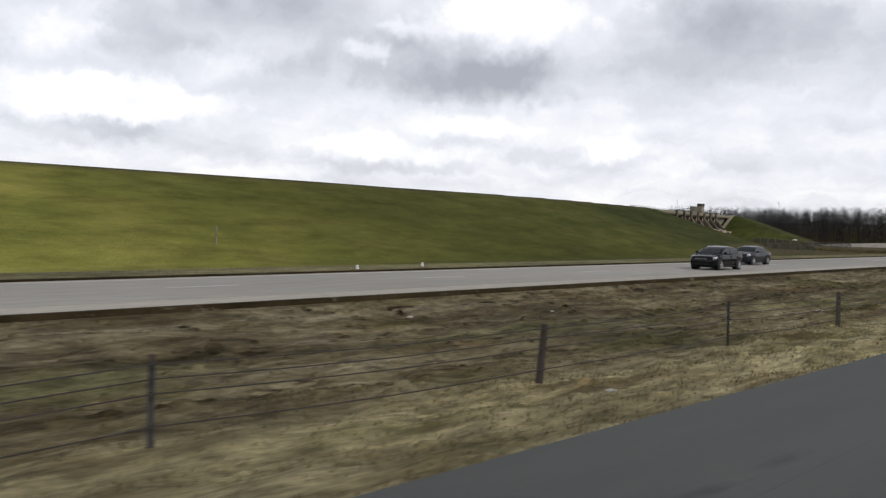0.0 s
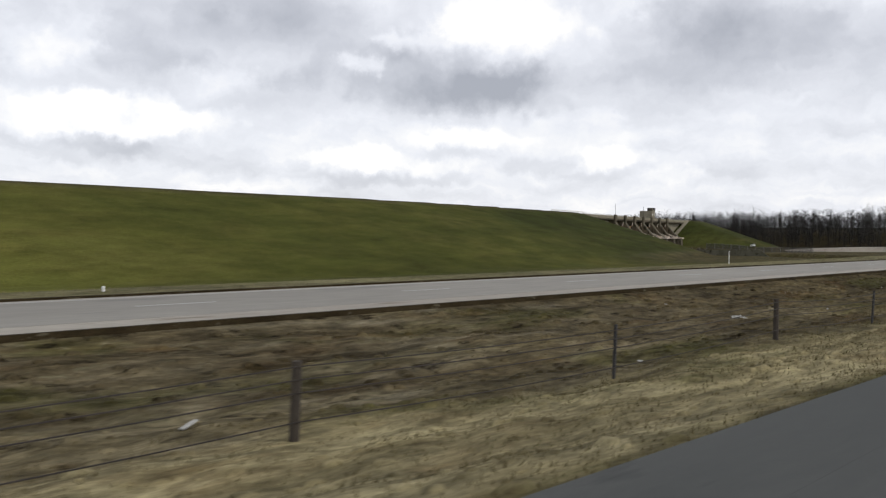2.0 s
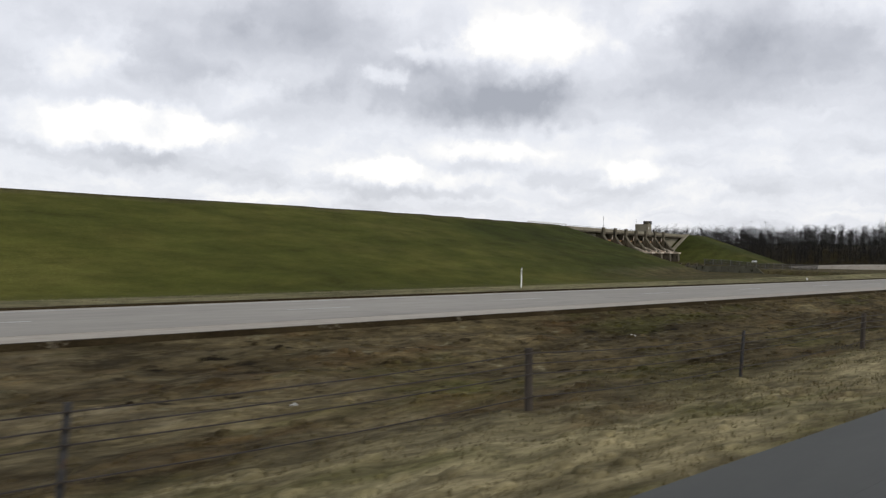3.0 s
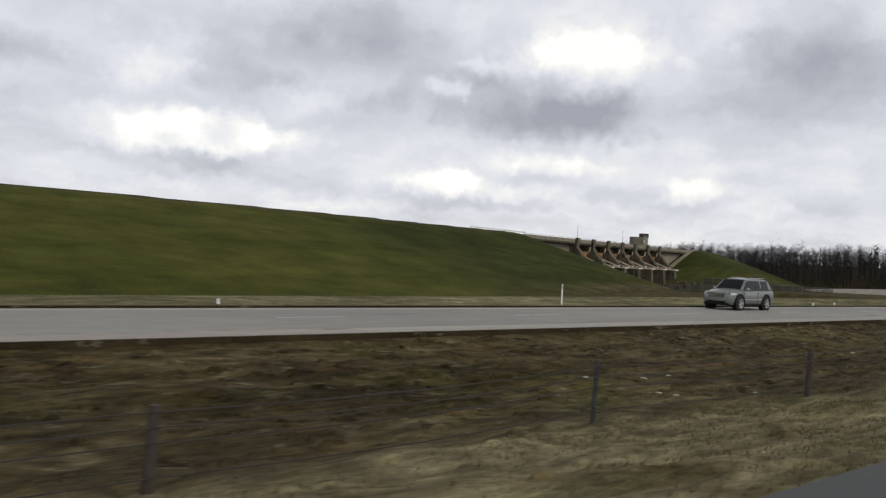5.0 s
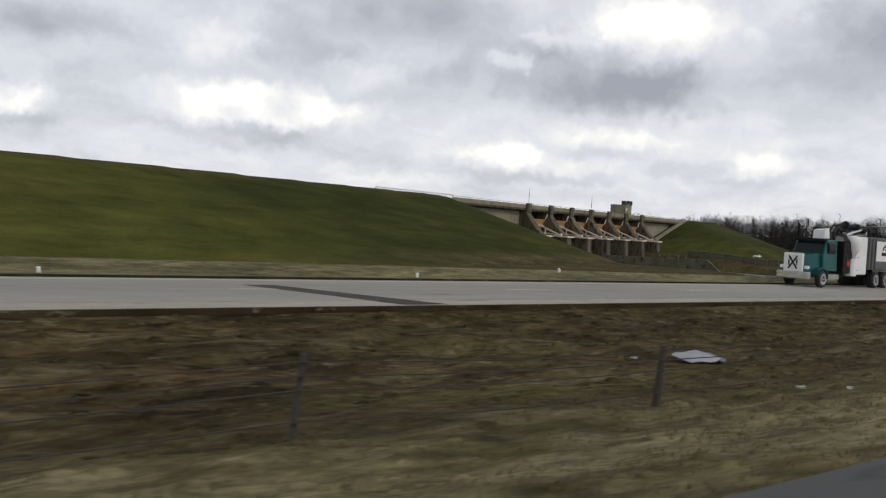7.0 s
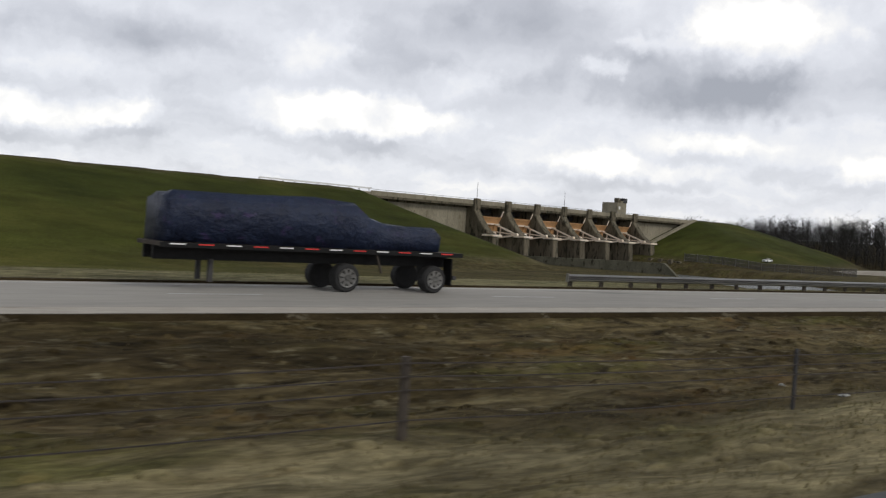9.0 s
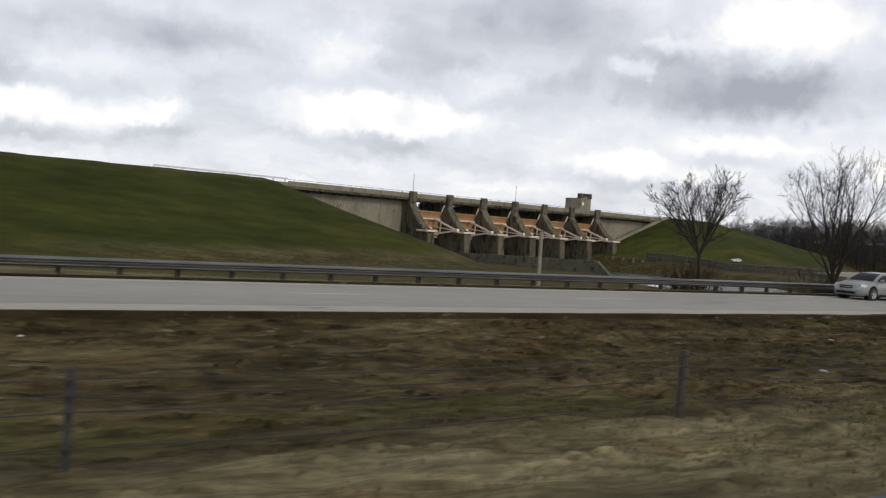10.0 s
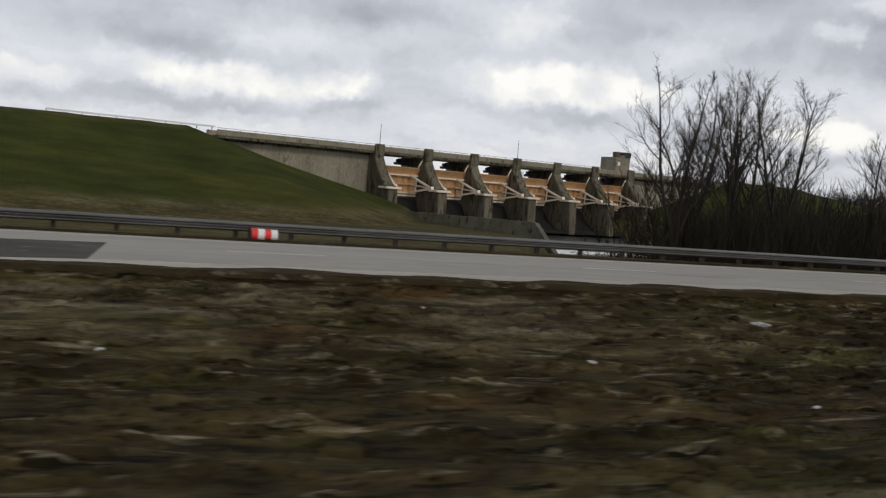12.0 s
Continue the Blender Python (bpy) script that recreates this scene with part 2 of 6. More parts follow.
MAT["mossy"] = surface("mossy_concrete", (0.085, 0.082, 0.056), (0.150, 0.140, 0.100), 0.3, 0.95, (1, 1, 0.6), 0.3, 3.0, (0.035, 0.032, 0.02), 0.58)
MAT["dark"] = surface("dark_rubber", (0.018, 0.018, 0.018), (0.03, 0.03, 0.03), 3.0, 0.75, bump=0.1)


def ground_material():
    """Dry grass and soil of the median, pale verge, green dam face, brown valley floor; 'cover' weights are stored on the mesh."""
    m = bpy.data.materials.new("ground_cover")
    m.use_nodes = True
    nt = m.node_tree
    bsdf = nt.nodes["Principled BSDF"]
    pos = nt.nodes.new("ShaderNodeNewGeometry").outputs["Position"]

    def noise_at(s, stretch, detail=6.0, ro=0.62):
        mp = nt.nodes.new("ShaderNodeMapping")
        mp.inputs["Scale"].default_value = stretch
        nt.links.new(pos, mp.inputs[0])
        n = nt.nodes.new("ShaderNodeTexNoise")
        n.inputs["Scale"].default_value = s
        n.inputs["Detail"].default_value = detail
        n.inputs["Roughness"].default_value = ro
        nt.links.new(mp.outputs[0], n.inputs["Vector"])
        return n.outputs["Fac"]

    def ramp(fac, stops):
        r = nt.nodes.new("ShaderNodeValToRGB")
        el_ = r.color_ramp.elements
        el_[0].position, el_[0].color = stops[0][0], (*stops[0][1], 1)
        el_[1].position, el_[1].color = stops[-1][0], (*stops[-1][1], 1)
        for p_, c_ in stops[1:-1]:
            x = el_.new(p_)
            x.color = (*c_, 1)
        nt.links.new(fac, r.inputs[0])
        return r.outputs[0]

    def mix(fac, a, b, mode="MIX"):
        x = nt.nodes.new("ShaderNodeMix")
        x.data_type, x.blend_type = "RGBA", mode
        for sock, v in ((x.inputs[0], fac), (x.inputs[6], a), (x.inputs[7], b)):
            if isinstance(v, (int, float)):
                sock.default_value = v
            else:
                nt.links.new(v, sock)
        return x.outputs[2]

    at = nt.nodes.new("ShaderNodeAttribute")
    at.attribute_name = "cover"
    cv = nt.nodes.new("ShaderNodeSeparateColor")
    nt.links.new(at.outputs["Color"], cv.inputs[0])
    at2 = nt.nodes.new("ShaderNodeAttribute")
    at2.attribute_name = "ground_tone"
    se = nt.nodes.new("ShaderNodeSeparateColor")
    nt.links.new(at2.outputs["Color"], se.inputs[0])

    def patches(s, stretch, lo, hi, weight, detail=5.0):
        """Ragged patches of noise, weighed by a mesh attribute or a number."""
        r = nt.nodes.new("ShaderNodeMapRange")
        r.inputs[1].default_value, r.inputs[2].default_value = lo, hi
        nt.links.new(noise_at(s, stretch, detail, 0.6), r.inputs[0])
        w = nt.nodes.new("ShaderNodeMath")
        w.operation = "MULTIPLY"
        nt.links.new(r.outputs[0], w.inputs[0])
        if isinstance(weight, float):
            w.inputs[1].default_value = weight
        else:
            nt.links.new(weight, w.inputs[1])
        return w.outputs[0]

    def plain(c):
        n = nt.nodes.new("ShaderNodeRGB")
        n.outputs[0].default_value = (*c, 1)
        return n.outputs[0]

    dry = ramp(noise_at(0.55, (0.5, 1, 1)), [(0.30, (0.0660, 0.0540, 0.0300)), (0.46, (0.1080, 0.0905, 0.0490)), (0.60, (0.1560, 0.1340, 0.0750)), (0.72, (0.1200, 0.1150, 0.0520))])
    bleached = ramp(noise_at(0.7, (0.3, 1, 1)), [(0.30, (0.1600, 0.1350, 0.0700)), (0.50, (0.2500, 0.2150, 0.1200)), (0.68, (0.3200, 0.2800, 0.1620))])
    dry = mix(se.outputs[2], dry, bleached)
    soil = ramp(noise_at(0.8, (0.28, 1, 1)), [(0.30, (0.033, 0.025, 0.012)), (0.50, (0.078, 0.061, 0.030)), (0.64, (0.128, 0.103, 0.052)), (0.74, (0.204, 0.180, 0.103))])
    light_soil = ramp(noise_at(1.0, (0.22, 1, 1)), [(0.30, (0.045, 0.035, 0.019)), (0.46, (0.115, 0.094, 0.056)), (0.58, (0.185, 0.158, 0.102)), (0.72, (0.275, 0.248, 0.185))])
    soil = mix(se.outputs[2], soil, light_soil)
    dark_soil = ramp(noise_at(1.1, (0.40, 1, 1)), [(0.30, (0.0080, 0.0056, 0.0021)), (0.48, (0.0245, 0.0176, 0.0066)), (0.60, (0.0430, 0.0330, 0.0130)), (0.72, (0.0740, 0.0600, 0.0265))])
    # sunlight on the first stretch of dam grass is put into this green
    sunlit_green = ramp(noise_at(0.05, (0.5, 1, 1.4), 7, 0.66), [(0.30, (0.1500, 0.1600, 0.0350)), (0.48, (0.2300, 0.2280, 0.0530)), (0.62, (0.3150, 0.2850, 0.0760)), (0.74, (0.4200, 0.3550, 0.1150))])
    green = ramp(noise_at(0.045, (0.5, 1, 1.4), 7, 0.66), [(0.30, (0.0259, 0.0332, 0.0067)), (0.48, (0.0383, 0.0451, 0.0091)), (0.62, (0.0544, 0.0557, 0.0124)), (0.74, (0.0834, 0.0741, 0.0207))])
    mott = nt.nodes.new("ShaderNodeMapRange")
    mott.inputs[1].default_value, mott.inputs[2].default_value = 0.32, 0.68
    mott.inputs[3].default_value, mott.inputs[4].default_value = 0.70, 1.34
    nt.links.new(noise_at(0.16, (0.45, 1, 1.3), 6, 0.68), mott.inputs[0])
    green = mix(1.0, green, mott.outputs[0], "MULTIPLY")
    sunlit_green = mix(1.0, sunlit_green, mott.outputs[0], "MULTIPLY")
    verge = ramp(noise_at(0.7, (0.3, 1, 1)), [(0.30, (0.1050, 0.1030, 0.0480)), (0.55, (0.1800, 0.1660, 0.0880)), (0.72, (0.2350, 0.2150, 0.1220))])
    col = mix(cv.outputs[0], dry, soil)
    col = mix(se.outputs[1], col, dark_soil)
    col = mix(patches(0.33, (0.4, 1, 1), 0.53, 0.66, 0.66), col, plain((0.062, 0.062, 0.016)))
    col = mix(patches(0.47, (0.45, 1, 1.3), 0.56, 0.68, 0.50), col, plain((0.088, 0.052, 0.020)))
    col = mix(patches(1.8, (0.55, 1, 1), 0.57, 0.68, cv.outputs[0]), col, plain((0.020, 0.015, 0.008)))
    col = mix(patches(2.7, (0.45, 1, 1), 0.59, 0.68, cv.outputs[0], 7.0), col, plain((0.125, 0.110, 0.066)))
    col = mix(patches(2.4, (0.42, 1, 1.2), 0.54, 0.63, se.outputs[1]), col, plain((0.007, 0.0055, 0.0025)))
    col = mix(patches(2.1, (0.36, 1, 1.1), 0.575, 0.68, se.outputs[1], 7.0), col, plain((0.172, 0.148, 0.096)))
    col = mix(cv.outputs[1], col, mix(se.outputs[0], green, sunlit_green))
    col = mix(cv.outputs[2], col, verge)
    # clumps of matted grass, a hand or two across
    clump = nt.nodes.new("ShaderNodeMapRange")
    clump.inputs[1].default_value, clump.inputs[2].default_value = 0.34, 0.66
    clump.inputs[3].default_value, clump.inputs[4].default_value = 0.62, 1.42
    nt.links.new(noise_at(2.2, (0.42, 1, 1), 4, 0.55), clump.inputs[0])
    # wide dull and bright stretches
    wide = nt.nodes.new("ShaderNodeMapRange")
    wide.inputs[1].default_value, wide.inputs[2].default_value = 0.30, 0.70
    wide.inputs[3].default_value, wide.inputs[4].default_value = 0.66, 1.34
    nt.links.new(noise_at(0.22, (0.45, 1, 1), 3, 0.5), wide.inputs[0])
    near = nt.nodes.new("ShaderNodeMath")
    near.operation = "SUBTRACT"
    near.inputs[0].default_value = 1.0
    nt.links.new(cv.outputs[1], near.inputs[1])
    col = mix(near.outputs[0], col, mix(1.0, mix(1.0, col, clump.outputs[0], "MULTIPLY"), wide.outputs[0], "MULTIPLY"))
    grain = nt.nodes.new("ShaderNodeMapRange")
    grain.inputs[1].default_value, grain.inputs[2].default_value = 0.25, 0.75
    grain.inputs[3].default_value, grain.inputs[4].default_value = 0.50, 1.50
    nt.links.new(noise_at(6.0, (0.4, 1, 1), 6, 0.75), grain.inputs[0])
    col = mix(1.0, col, grain.outputs[0], "MULTIPLY")
    nt.links.new(col, bsdf.inputs["Base Color"])
    bsdf.inputs["Roughness"].default_value = 0.95
    bsdf.inputs["Specular IOR Level"].default_value = 0.05
    b = nt.nodes.new("ShaderNodeBump")
    b.inputs["Strength"].default_value = 0.6
    b.inputs["Distance"].default_value = 0.2
    nt.links.new(noise_at(3.0, (0.7, 1, 1), 6, 0.7), b.inputs["Height"])
    nt.links.new(b.outputs[0], bsdf.inputs["Normal"])
    return m


def water_material():
    m = surface("river_water", (0.03, 0.034, 0.03), (0.05, 0.055, 0.047), 0.1, 0.30, bump=0.6, bump_scale=0.8, fine=0.1, spec=0.25, c3=(0.40, 0.41, 0.40), spots=0.66)
    return m

# ---- mesh helpers ----
class Shape:
    """Collects corners and faces of one part."""

    def __init__(self):
        self.v, self.f = [], []

    def add(self, vs, fs):
        n = len(self.v)
        self.v += [tuple(p) for p in vs]
        self.f += [tuple(i + n for i in q) for q in fs]
        return self

    def box(self, x0, x1, y0, y1, z0, z1):
        vs = [(x, y, z) for z in (z0, z1) for y in (y0, y1) for x in (x0, x1)]
        return self.add(vs, [(0, 2, 3, 1), (4, 5, 7, 6), (0, 1, 5, 4), (2, 6, 7, 3), (0, 4, 6, 2), (1, 3, 7, 5)])

    def prism(self, poly, y0, y1):
        """A polygon in x and z, pushed from y0 to y1."""
        n = len(poly)
        vs = [(x, y0, z) for x, z in poly] + [(x, y1, z) for x, z in poly]
        fs = [tuple(range(n)), tuple(range(2 * n - 1, n - 1, -1))]
        fs += [(i, i + n, (i + 1) % n + n, (i + 1) % n) for i in range(n)]
        return self.add(vs, fs)

    def prism_x(self, poly, x0, x1):
        """A polygon in y and z, pushed from x0 to x1."""
        n = len(poly)
        vs = [(x0, y, z) for y, z in poly] + [(x1, y, z) for y, z in poly]
        fs = [tuple(range(n - 1, -1, -1)), tuple(range(n, 2 * n))]
        fs += [(i, (i + 1) % n, (i + 1) % n + n, i + n) for i in range(n)]
        return self.add(vs, fs)

    def tube(self, p0, p1, r0, r1=None, n=6, caps=True):
        r1 = r0 if r1 is None else r1
        p0, p1 = Vector(p0), Vector(p1)
        d = (p1 - p0).normalized()
        a = d.orthogonal().normalized()
        b = d.cross(a)
        vs = []
        for p, r in ((p0, r0), (p1, r1)):
            for i in range(n):
                t = 2 * math.pi * i / n
                vs.append(p + (a * math.cos(t) + b * math.sin(t)) * r)
        fs = [(i, (i + 1) % n, (i + 1) % n + n, i + n) for i in range(n)]
        if caps:
            fs += [tuple(range(n - 1, -1, -1)), tuple(range(n, 2 * n))]
        return self.add(vs, fs)

    def bar(self, p0, p1, w, h):
        """A rectangular beam from p0 to p1, w wide and h high."""
        p0, p1 = Vector(p0), Vector(p1)
        d = (p1 - p0).normalized()
        s = d.cross(Vector((0, 0, 1)))
        s = s.normalized() if s.length > 1e-4 else Vector((1, 0, 0))
        u = s.cross(d)
        vs = []
        for p in (p0, p1):
            for i, j in ((-1, -1), (1, -1), (1, 1), (-1, 1)):
                vs.append(p + s * (i * w / 2) + u * (j * h / 2))
        return self.add(vs, [(3, 2, 1, 0), (4, 5, 6, 7), (0, 1, 5, 4), (1, 2, 6, 5), (2, 3, 7, 6), (3, 0, 4, 7)])

    def lathe(self, prof, n=20):
        """Profile of (radius, y), turned about the y axis."""
        vs = []
        for r, y in prof:
            for i in range(n):
                t = 2 * math.pi * i / n
                vs.append((r * math.cos(t), y, r * math.sin(t)))
        m = len(prof)
        fs = []
        for j in range(m - 1):
            for i in range(n):
                k = (i + 1) % n
                fs.append((j * n + i, j * n + k, (j + 1) * n + k, (j + 1) * n + i))
        fs += [tuple(range(n)), tuple(range(m * n - 1, (m - 1) * n - 1, -1))]
        return self.add(vs, fs)

    def loft(self, rings, close=True):
        n = len(rings[0])
        vs = [p for r in rings for p in r]
        fs = []
        for j in range(len(rings) - 1):
            for i in range(n):
                k = (i + 1) % n
                fs.append((j * n + i, j * n + k, (j + 1) * n + k, (j + 1) * n + i))
        if close:
            fs += [tuple(range(n - 1, -1, -1)), tuple(range((len(rings) - 1) * n, len(rings) * n))]
        return self.add(vs, fs)

    def mesh(self, name, material, smooth=False, bevel=0.0):
        me = bpy.data.meshes.new(name)
        me.from_pydata(self.v, [], self.f)
        bm = bmesh.new()
        bm.from_mesh(me)
        bmesh.ops.recalc_face_normals(bm, faces=bm.faces)
        if bevel:
            bmesh.ops.bevel(bm, geom=list(bm.edges), offset=bevel, segments=1, affect="EDGES", profile=0.6, clamp_overlap=True)
        bm.to_mesh(me)
        bm.free()
        if smooth:
            for p in me.polygons:
                p.use_smooth = True
        me.materials.append(material)
        return me


def part(name, shape, material, parent=None, label="", smooth=False, bevel=0.0, at=None):
    me = shape if isinstance(shape, bpy.types.Mesh) else shape.mesh(name, material, smooth, bevel)
    ob = new(name, me)
    if at is not None:
        ob.matrix_basis = at
    ob.parent = parent
    if label:
        tagged(ob, label)
    return ob


def thing(name, label, category, at=None, group="", kind=""):
    ob = new(name)
    ob.empty_display_size = 0.2
    if at is not None:
        ob.matrix_basis = at
    return tagged(ob, label, category, group, kind)


# ---- lie of the land ----
CREST = 12.3
AX, AY, AT = 462.5, 246.3, radians(12.9)
COS, SIN = math.cos(AT), math.sin(AT)
MED_Y = [-3000, -60, -14, -9.0, -8.4, 5.2, 5.6, 8.0, 11.0, 14.5, 18.0, 20.6, 21.4, 21.62, 31.27, 31.5, 35.4, 38.0, 62.0, 150.0, 4000]
MED_Z = [-6.0, -3.0, -1.0, -0.12, -0.06, -0.06, -0.10, -0.44, -0.75, -0.90, -0.66, -0.36, -0.16, -0.07, -0.07, 0.05, 0.03, -0.45, -6.3, -6.8, -6.8]


def softstep(x, a, b):
    t = np.clip((x - a) / (b - a), 0, 1)
    return t * t * (3 - 2 * t)


def dam_uv(x, y):
    yl = AY + math.tan(AT) * (x - AX)
    yc = 200 + 8.0 * np.logaddexp(0, (yl - 200) / 8.0)
    right = softstep(x, 230, 330)
    v = (y - yc) * (1 - right + right * COS)
    u = (x - AX) * COS + (y - AY) * SIN
    return u, v


def land(x, y):
    x, y = np.asarray(x, float), np.asarray(y, float)
    z = np.interp(y, MED_Y, MED_Z)
    # small rills and humps of the median
    med = softstep(y, 5.6, 7.5) * (1 - softstep(y, 19.5, 21.2))
    z = z + med * (0.07 * np.sin(x * 0.31 + 1.7 * np.sin(y * 0.9)) + 0.05 * np.sin(x * 0.83 + y * 1.9) + 0.035 * np.sin(x * 2.1 - y * 3.1))
    z = z - 0.38 * softstep(y, 32.5, 35.4) * softstep(x, 322, 345) * (1 - softstep(y, 38, 46))
    z = z + 0.38 * np.exp(-((x - 232) / 62) ** 2) * softstep(y, 32.3, 35.6) * (1 - softstep(y, 37.0, 44.0))
    u, v = dam_uv(x, y)
    crest = CREST - 0.098 * np.maximum(0, u - 180)
    zr = crest - np.maximum(0, (-v - 4.5) / 3.0) - np.maximum(0, (v - 4.5) / 3.0)
    ua = np.maximum(0, u + 53)
    ua = np.where(ua < 51, 51 * (ua / 51) ** 0.86, ua)
    left = 12.2 - (ua ** 1.25 + np.maximum(0, -v - 4.5) ** 1.25) ** 0.8 / 3.75
    rgt = 12.2 - np.hypot(np.maximum(0, 146 - u), np.maximum(0, -v - 4.5)) / 3.2
    zr = np.where(x > 330, np.minimum(zr, np.maximum(left, rgt)), zr)
    zr = zr + 0.12 * np.sin(x * 0.11) * np.sin(y * 0.17) * softstep(12.0 - zr, 0.5, 4.0)
    # wooded rise past the spillway
    d = (x - 700 - 0.44 * (y - 150)) * 0.92
    hill = -6.8 + (13.0 * softstep(d, -12, 70) + 5 * softstep(d, 70, 260)) * softstep(y, 60, 170) + 9 * softstep(d, 300, 900)
    # river channel below the spillway
    bank = -0.91 * np.maximum(0, -76 - v)
    chan = softstep(u, bank - 1.5, bank + 3) * (1 - softstep(u, bank + 82, bank + 92)) * softstep(y, 52, 66) * (1 - softstep(v, 20, 30))
    far = y > 38.0
    res = np.where(far, np.maximum(np.maximum(z, zr), np.where(y > 60, hill, -99)), z)
    return res - 4.2 * chan * softstep(-res, 4.0, 6.0) * (y > 40)

# ---- ground sheet ----
def axis_values(spans):
    out = []
    for a, b, step in spans:
        out += list(np.arange(a, b, step))
    return np.array(out + [spans[-1][1]])


gx = axis_values([(-2600, -600, 200), (-600, -60, 30), (-60, -12, 4), (-12, 456, 0.9), (456, 640, 3.0), (640, 1000, 8), (1000, 4200, 200)])
gy = axis_values([(-2600, -200, 200), (-200, -20, 20), (-20, 5, 2.5), (5, 22, 0.34), (22, 31, 3), (31, 39, 0.5), (39, 66, 3), (66, 120, 9), (120, 330, 4.0), (330, 600, 30), (600, 4200, 300)])
GX, GY = np.meshgrid(gx, gy)
GZ = land(GX, GY)
nx, ny = len(gx), len(gy)
idx = np.arange(nx * ny).reshape(ny, nx)
quads = np.stack([idx[:-1, :-1], idx[:-1, 1:], idx[1:, 1:], idx[1:, :-1]], -1).reshape(-1, 4)
ground_mesh = bpy.data.meshes.new("ground")
ground_mesh.from_pydata(np.stack([GX, GY, GZ], -1).reshape(-1, 3).tolist(), [], quads.tolist())
for p in ground_mesh.polygons:
    p.use_smooth = True

def cover_at(fx, fy, fz):
    """What covers the ground: bare soil, green, pale verge; and sunlit, darkened, pale."""
    wob = 0.7 * np.sin(fx * 0.13) + 0.5 * np.sin(fx * 0.37 + 1.0) + 0.4 * np.sin(fx * 0.9)
    edge = softstep(fy, 36.2 + 0.4 * wob, 37.6 + 0.4 * wob)
    low = 1 - softstep(fz, -5.6, -4.8)
    soil = np.maximum(0.75 * softstep(fy, 11.1 + 0.12 * wob, 11.9 + 0.2 * wob), softstep(fy, 13.0 + wob, 15.0 + wob)) * (1 - softstep(fy, 31.0, 31.3))
    soil = np.maximum(soil, softstep(fy, 60, 80) * low * 0.95 * (1 - softstep(fx, 530, 600)))
    green = edge * (1 - 0.75 * softstep(fx, 300, 400) * (1 - softstep(fz, -5.2, -3.4)))
    green = green * (1 - 0.6 * softstep(fx, 490, 550) * (1 - softstep(fz, -6.2, -2.5)))
    green = green * (1 - 0.7 * softstep(fx, 330, 360) * (1 - softstep(fy, 44, 60)))
    green = green * (1 - 0.9 * softstep(fz, 11.6, 12.0))
    verge = softstep(fy, 31.0, 31.6) * (1 - edge) * 0.95 * (1 - 0.45 * softstep(fx, 326, 350)) * (1 - 0.85 * softstep(fx, 375, 400))
    # painted sun patch on the dam grass, fading out along x
    sunlit = 1.0 * (1 - softstep(fx + 0.35 * fy, 40, 320)) + 0.15 * np.sin(fx * 0.021 + fy * 0.013)
    on_median = softstep(fy, 5.2, 5.8) * (1 - softstep(fy, 31.0, 31.4))
    # mud towards the far end, with the cloud shade over it painted in
    darkened = on_median * np.maximum(softstep(fx, 332, 372) * 0.92, 0.32 * softstep(fx, 90, 170) * (0.55 + 0.45 * softstep(fy, 11.5, 14)))
    ditch = np.exp(-((fy - 13.4 - 0.5 * np.sin(fx * 0.06) - 0.25 * np.sin(fx * 0.41)) / 0.35) ** 2) + 0.8 * np.exp(-((fy - 17.6 - 0.4 * np.sin(fx * 0.09 + 2)) / 0.3) ** 2)
    darkened = np.maximum(darkened, on_median * 0.85 * ditch * (0.5 + 0.5 * np.sin(fx * 0.17 + 0.6 * np.sin(fx * 0.05))))
    washed = on_median * softstep(fx, 376, 384) * (1 - softstep(fx, 402, 412)) * softstep(fy, 14.5, 16.5) * (1 - softstep(fy, 20.6, 21.3)) * (0.45 + 0.55 * np.sin(fx * 0.9 + 2.2 * np.sin(fy * 1.4)) * np.sin(fy * 2.3 + fx * 0.2))
    washed = np.clip(washed, 0, 1)
    darkened = darkened * (1 - 0.8 * washed)
    silt = np.exp(-((fy - 16.2 - 0.5 * np.sin(fx * 0.11)) / 0.7) ** 2) * (1 - softstep(fx, 50, 95)) * (0.45 + 0.4 * np.sin(fx * 0.6 + 3 * np.sin(fx * 0.13)))
    verge = np.maximum(verge, np.clip(silt, 0, 0.8))
    # pale dry grass of the near strip
    pale_sunlit = on_median * (1 - softstep(fx, 70, 120) * 0.42) * (1 - softstep(fy, 10.2 + 0.3 * wob, 11.6 + 0.3 * wob)) * (1 - 0.6 * softstep(fx, 330, 370))
    # sun on the start of the median, painted in as paler ground
    pale_sunlit = np.maximum(pale_sunlit, on_median * 0.75 * (1 - softstep(fx, 60, 130)))
    pale_sunlit = np.maximum(pale_sunlit, washed)
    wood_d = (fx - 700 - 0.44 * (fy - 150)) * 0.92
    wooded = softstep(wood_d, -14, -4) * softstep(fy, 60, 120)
    darkened = np.maximum(darkened, (0.25 * softstep(fx, 326, 350) + 0.5 * softstep(fx, 375, 400)) * softstep(fy, 31.0, 31.6) * (1 - softstep(fy, 44, 60)))
    # darker ground below the woods, on the flats and along the crest
    darkened = np.maximum(darkened, wooded)
    darkened = np.maximum(darkened, 0.45 * softstep(fx, 440, 500) * softstep(fy, 60, 80))
    darkened = np.maximum(darkened, 0.9 * softstep(fz, 11.6, 12.0))
    green = green * (1 - wooded)
    one = np.ones_like(darkened)
    return (np.stack([soil, green, verge, one], -1).astype(np.float32), np.stack([np.clip(sunlit, 0, 1), np.clip(darkened, 0, 1), np.clip(pale_sunlit, 0, 1), one], -1).astype(np.float32))


